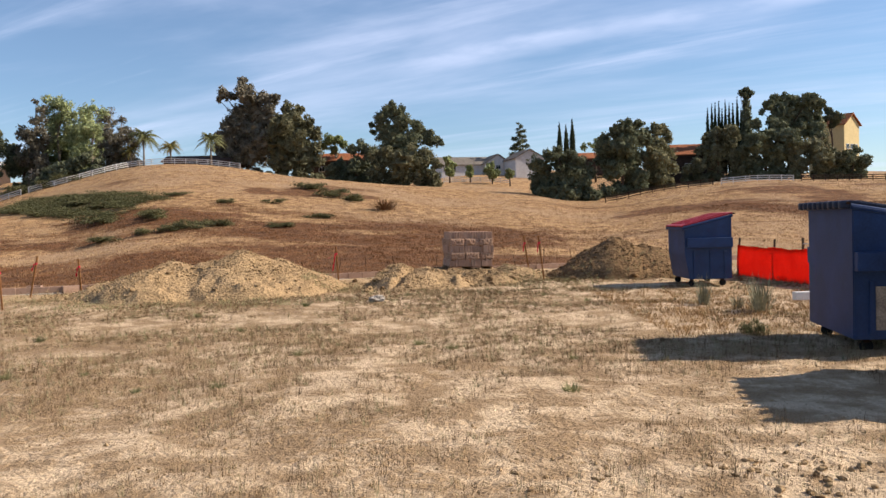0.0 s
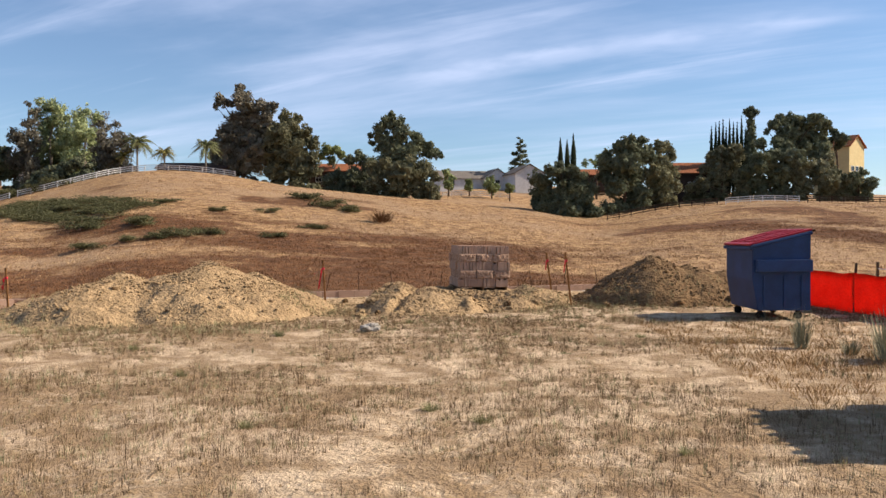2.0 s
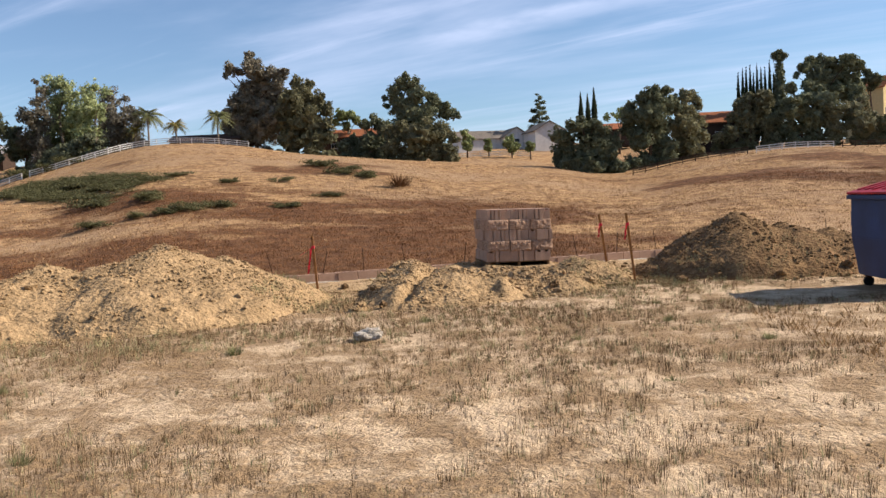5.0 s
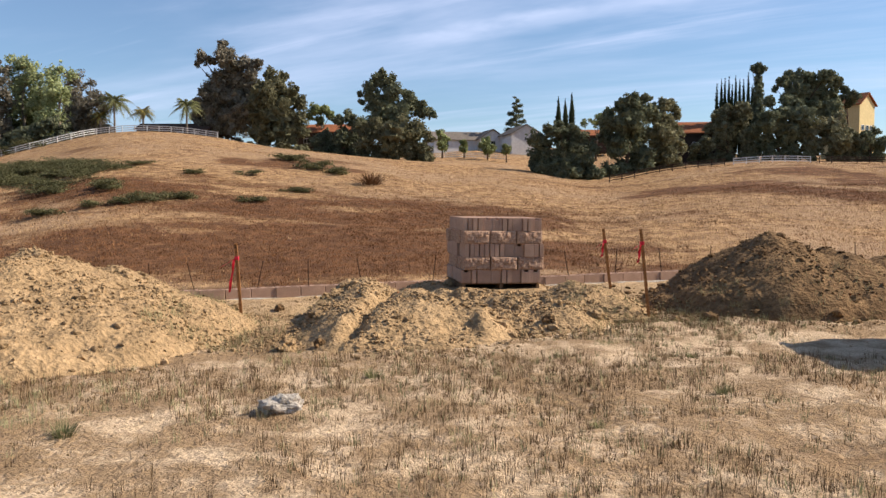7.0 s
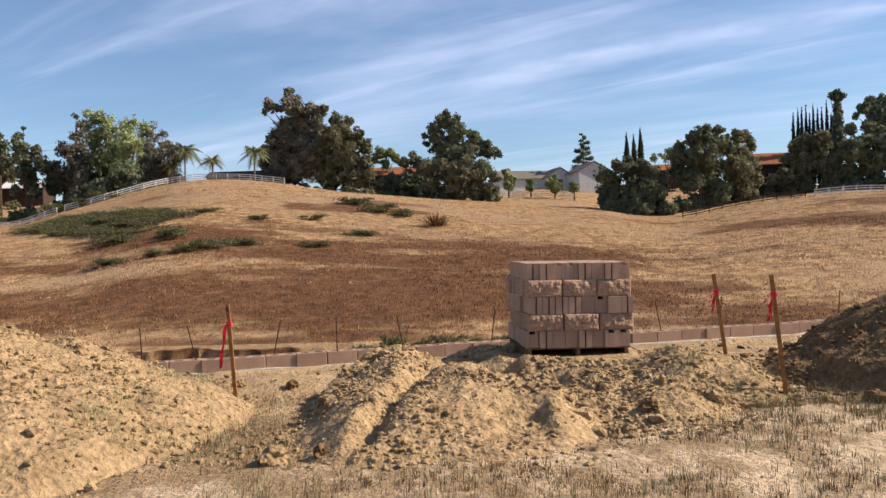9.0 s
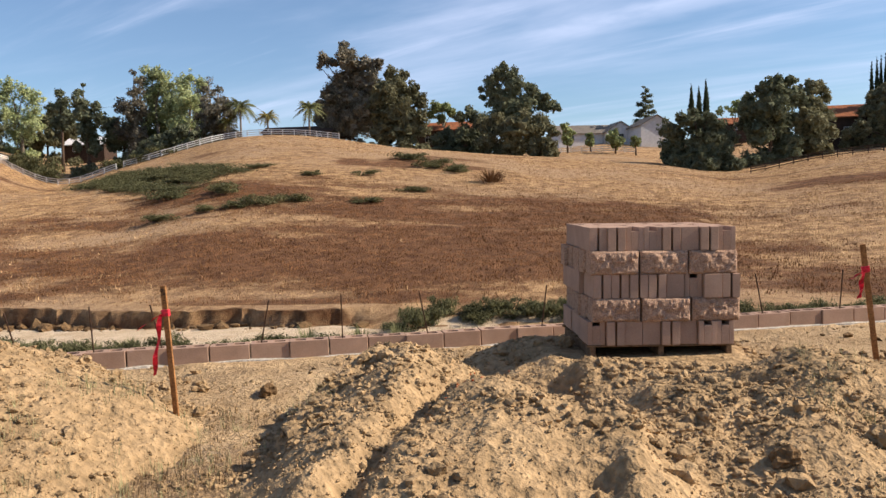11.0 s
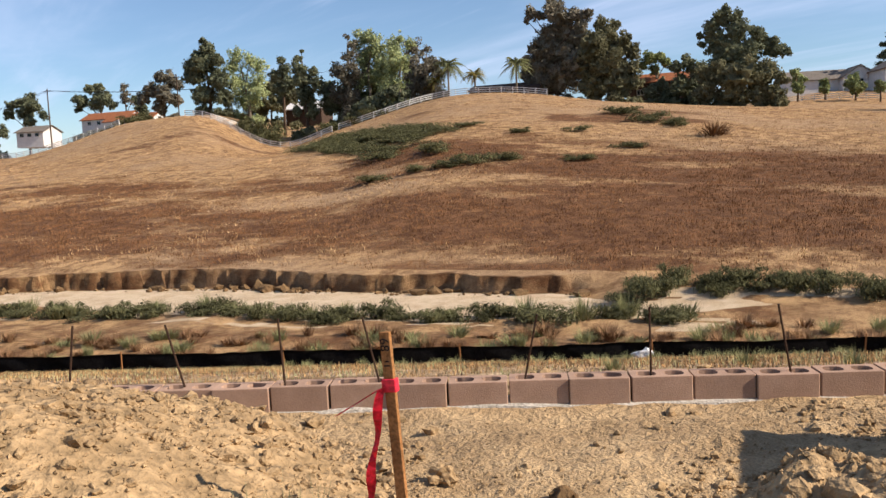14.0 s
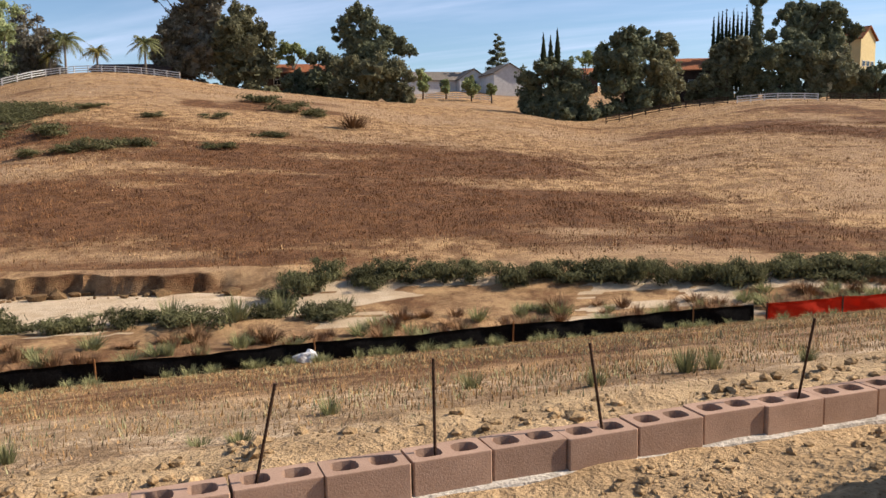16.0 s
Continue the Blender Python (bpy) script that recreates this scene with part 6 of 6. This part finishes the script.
# ---------------------------------------------------------------- dry grass
def grass(name, xs, ys, height, mats, label, seed, blades=7, spread=0.05, width=0.004, slim=False):
    """Tufts of blades at the given places; slim ones are single upright blades of three corners."""
    rng = np.random.default_rng(seed)
    n_ = len(xs) * blades
    bx_, by_ = np.repeat(xs, blades), np.repeat(ys, blades)
    a = rng.uniform(0, math.tau, n_)
    sp = np.repeat(np.asarray(spread) * np.ones(len(xs)), blades)
    hh = np.repeat(np.asarray(height) * np.ones(len(xs)), blades) * rng.uniform(0.5, 1.25, n_)
    ww = np.repeat(np.asarray(width) * np.ones(len(xs)), blades) * rng.uniform(0.7, 1.3, n_)
    r = sp * rng.random(n_)
    x0, y0 = bx_ + r * np.cos(a), by_ + r * np.sin(a)
    z0 = np.repeat(surface(xs, ys), blades) - 0.01
    lean = hh * rng.uniform(0.05, 0.4 if slim else 0.75, n_)
    tx, ty = x0 + lean * np.cos(a), y0 + lean * np.sin(a)
    sx_, sy_ = -np.sin(a) * ww, np.cos(a) * ww
    b0 = np.stack([x0 - sx_, y0 - sy_, z0], -1)
    b1 = np.stack([x0 + sx_, y0 + sy_, z0], -1)
    m1 = np.stack([(x0 * 0.55 + tx * 0.45) + sx_ * 0.9, (y0 * 0.55 + ty * 0.45) + sy_ * 0.9, z0 + hh * 0.62], -1)
    t_ = np.stack([tx, ty, z0 + hh], -1)
    v = np.stack([b0, b1, t_] if slim else [b0, b1, m1, t_], 1).reshape(-1, 3)
    f = np.arange(len(v)).reshape(n_, -1)
    tagged(new(name, mesh_of(name, v.tolist(), f.tolist(), mats)), label, "grass", kind="stuff")


rng = np.random.default_rng(22)


def scatter(count, x0, x1, y0, y1, dens):
    x, y = rng.uniform(x0, x1, count), rng.uniform(y0, y1, count)
    k = rng.random(count) < dens(x, y)
    return x[k], y[k]


def lot_density(x, y):
    track = np.exp(-(((x - 1.4 - 0.10 * y) / 0.5) ** 2)) + np.exp(-(((x - 3.2 - 0.10 * y) / 0.5) ** 2))
    d = 0.30 + 2.6 * fbm(x * 0.45, y * 0.7, 4, 101) + 1.3 * fbm(x * 2.6, y * 2.2, 2, 103) + 0.25 * (x < 1) - 0.35 * track * (x > 0.5)
    return d * (1 - smooth(-3.4, -2.2, y - wall_y(x)))


def clear_of_heaps(x, y, rim):
    ok = ~((np.abs(x - 1.45) < 0.8) & (np.abs(y - 22.65) < 0.8)) & (y < wall_y(x) - 2.4)
    for _, peaks in HEAPS:
        ok &= heap_height(x, y, peaks) < rim
    return ok


gxs, gys = scatter(105000, -9.5, 9.5, 1.4, 21.5, lambda x, y: lot_density(x, y) * (np.abs(x - 0.5) < 0.55 * y + 1.5))
keep = clear_of_heaps(gxs, gys, 0.06)
gxs, gys = gxs[keep], gys[keep]
kind = rng.random(len(gxs))
near = np.clip(0.5 + gys / 16, 0.7, 1.6)
for name, pick, mat, label, low, high, half_w in (
        ("dry_grass", kind < 0.40, "dead", "short brown dead grass tufts over the lot", 0.02, 0.085, 0.0017),
        ("dry_straw", (kind >= 0.40) & (kind < 0.68), "straw", "pale straw tufts over the lot", 0.015, 0.06, 0.0019),
        ("dry_stalks", (kind >= 0.68) & (kind < 0.88), "dead", "thin upright brown dry stalks over the lot", 0.06, 0.16, 0.0012),
        ("green_stalks", kind >= 0.88, "wisp", "thin olive green stalks over the lot", 0.05, 0.13, 0.0014)):
    grass(name, gxs[pick], gys[pick], rng.uniform(low, high, pick.sum()), M[mat], label, 31 + len(name), 8, 0.045, half_w * near[pick], True)
for k, (x0, x1, y0, y1, c) in enumerate(((-2.7, -0.9, 18.6, 20.8, 520), (2.3, 4.6, 18.6, 21.8, 420), (-7.5, -2.0, 15.4, 17.0, 420), (-10, -7, 16, 20, 300), (3.6, 7.0, 20.0, 21.5, 200))):
    q0, q1 = scatter(c, x0, x1, y0, y1, lambda x, y: 0.6 + 0.9 * fbm(x * 0.9, y * 0.9, 2, 119))
    grass("wispy_grass", q0, q1, rng.uniform(0.05, 0.15, len(q0)), M["wisp"], "wispy pale green grass at the foot of the heaps", 40 + k, 10, 0.06, 0.0016, True)
wx_, wy_ = scatter(6000, -26, 18, 0, 24, lambda x, y: ((x < -8.5) | (x > 8.5)) * 0.8)
grass("outer_grass", wx_, wy_, 0.12, M["straw"], "dry straw grass at the edges of the lot", 33, 7, 0.2, 0.005)
ox, oy = scatter(2600, 3.9, 8.5, 9.5, 16.5, lambda x, y: 0.7 + 0.8 * fbm(x * 0.8, y * 0.8, 2, 107))
grass("gold_grass", ox, oy, rng.uniform(0.04, 0.11, len(ox)), M["gold"], "golden dry grass near the orange fence", 34, 8, 0.1, 0.0022)
sx1, sy1 = scatter(95000, -22, 24, 22, 46.5, lambda x, y: smooth(1.0, 3.0, y - wall_y(x)) * (y < fence_y(x) - 0.2) * (0.6 + 1.0 * fbm(x * 0.15, y * 0.6, 3, 111)))
pick = rng.random(len(sx1))
for name, ok, mat, label, tall in (
        ("slope_grass", pick < 0.25, "dead", "brown dry grass on the slope below the wall", 0.07),
        ("slope_straw", (pick >= 0.25) & (pick < 0.78), "gold", "golden dry grass on the slope below the wall", 0.075),
        ("slope_weeds", pick >= 0.78, "wisp", "pale olive weeds on the slope below the wall", 0.10)):
    grass(name, sx1[ok], sy1[ok], rng.uniform(0.03, tall, ok.sum()), M[mat], label, 60 + len(name), 6, 0.25, 0.0055, True)


def hill_density(x, y, rust):
    r = np.clip(rust_at(x, y), 0, 1)
    clump = 0.25 + 0.75 * smooth(-0.4, 0.5, fbm(x * 0.9, y * 0.7, 3, 121))
    b = x / y
    return (b < 0.62) * (b > -1.2) * (y > bank_y(x) + 0.5) * clump * (r if rust else 1 - r) * np.clip(75 / y, 0.4, 1)


hx, hy = scatter(150000, -85, 70, 57, 118, lambda x, y: hill_density(x, y, True))
grass("hill_thatch", hx, hy, rng.uniform(0.08, 0.24, len(hx)), M["hill_rust"], "rusty brown dry thatch in bands over the hill", 37, 4, 0.6, 0.022, True)
hx, hy = scatter(190000, -150, 90, 58, 165, lambda x, y: hill_density(x, y, False))
grass("hill_grass", hx, hy, rng.uniform(0.08, 0.24, len(hx)), M["hill_gold"], "golden dry grass over the hill", 38, 4, 0.7, 0.024, True)

# ---------------------------------------------------------------- small things
# lump of spilled concrete
bm = bmesh.new()
bmesh.ops.create_icosphere(bm, subdivisions=4, radius=1)
for v_ in bm.verts:
    d = v_.co.copy()
    k = 1 + 0.35 * noise.noise(d * 1.7) + 0.18 * noise.noise(d * 5) + 0.06 * noise.noise(d * 14)
    v_.co = Vector((d.x * 0.17 * k, d.y * 0.11 * k, max(d.z * 0.085 * k, -0.05)))
cm = bpy.data.meshes.new("concrete_lump"); bm.to_mesh(cm); bm.free(); cm.materials.append(M["concrete"])
cl = tagged(new("concrete_lump", cm), "pale rough lump of spilled concrete on the ground", "concrete lump")
cl.matrix_world = pose(-0.63, 16.02, gz(-0.63, 16.02) + 0.03, 0, 0, 12)
# white bag caught by the silt fence
bm = bmesh.new()
bmesh.ops.create_icosphere(bm, subdivisions=3, radius=1)
for v_ in bm.verts:
    d = v_.co.copy()
    k = 1 + 0.5 * noise.noise(d * 1.5 + Vector((4, 1, 2))) + 0.3 * noise.noise(d * 4)
    v_.co = Vector((d.x * 0.32 * k + 0.2 * max(-d.z, 0), d.y * 0.16 * k, max(d.z * 0.25 * k, -0.06) + 0.05))
bmh = bpy.data.meshes.new("plastic_bag"); bm.to_mesh(bmh); bm.free(); bmh.materials.append(M["plastic"])
tagged(new("plastic_bag", bmh), "crumpled white plastic bag on the dry slope", "bag").matrix_world = Matrix.Translation((-4.75, 43.0, gz(-4.75, 43.0) + 0.08))
# white board lying by the orange fence
ob = thing("board", "short white painted timber lying on dry ground", "board", pose(7.9, 14.2, gz(7.9, 14.2) + 0.05, 0, 0, 8))
part("plank", box_bm(1.3, 0.14, 0.15, (0, 0, 0), 0.006), M["white"], ob)
# orange marking paint sprayed on clods of the rutted heap
k = 700
px_, py_ = rng.normal(0.14, 0.05, k), rng.normal(21.05, 0.26, k)
px_ = px_ + (py_ - 21.05) * 0.10
lumps("marking_paint", px_, py_, rng.uniform(0.004, 0.010, k), M["paint_orange"], "orange marking paint sprayed over clods", 9, "marking")
# fallen slabs at the foot of the wash bank
k = 260
fx_ = np.where(rng.random(k) < 0.7, rng.choice([-44.5, -33, -27.5, -25, -18.5], k) + 1.5 * rng.standard_normal(k), rng.uniform(-48, -9, k))
lumps("fallen_earth", fx_, bank_y(fx_) - 0.1 - 1.0 * rng.random(k) ** 2, 0.05 + 0.34 * rng.random(k) ** 4.5, M["dark_soil"], "fallen lumps of earth under the cut bank", 10)
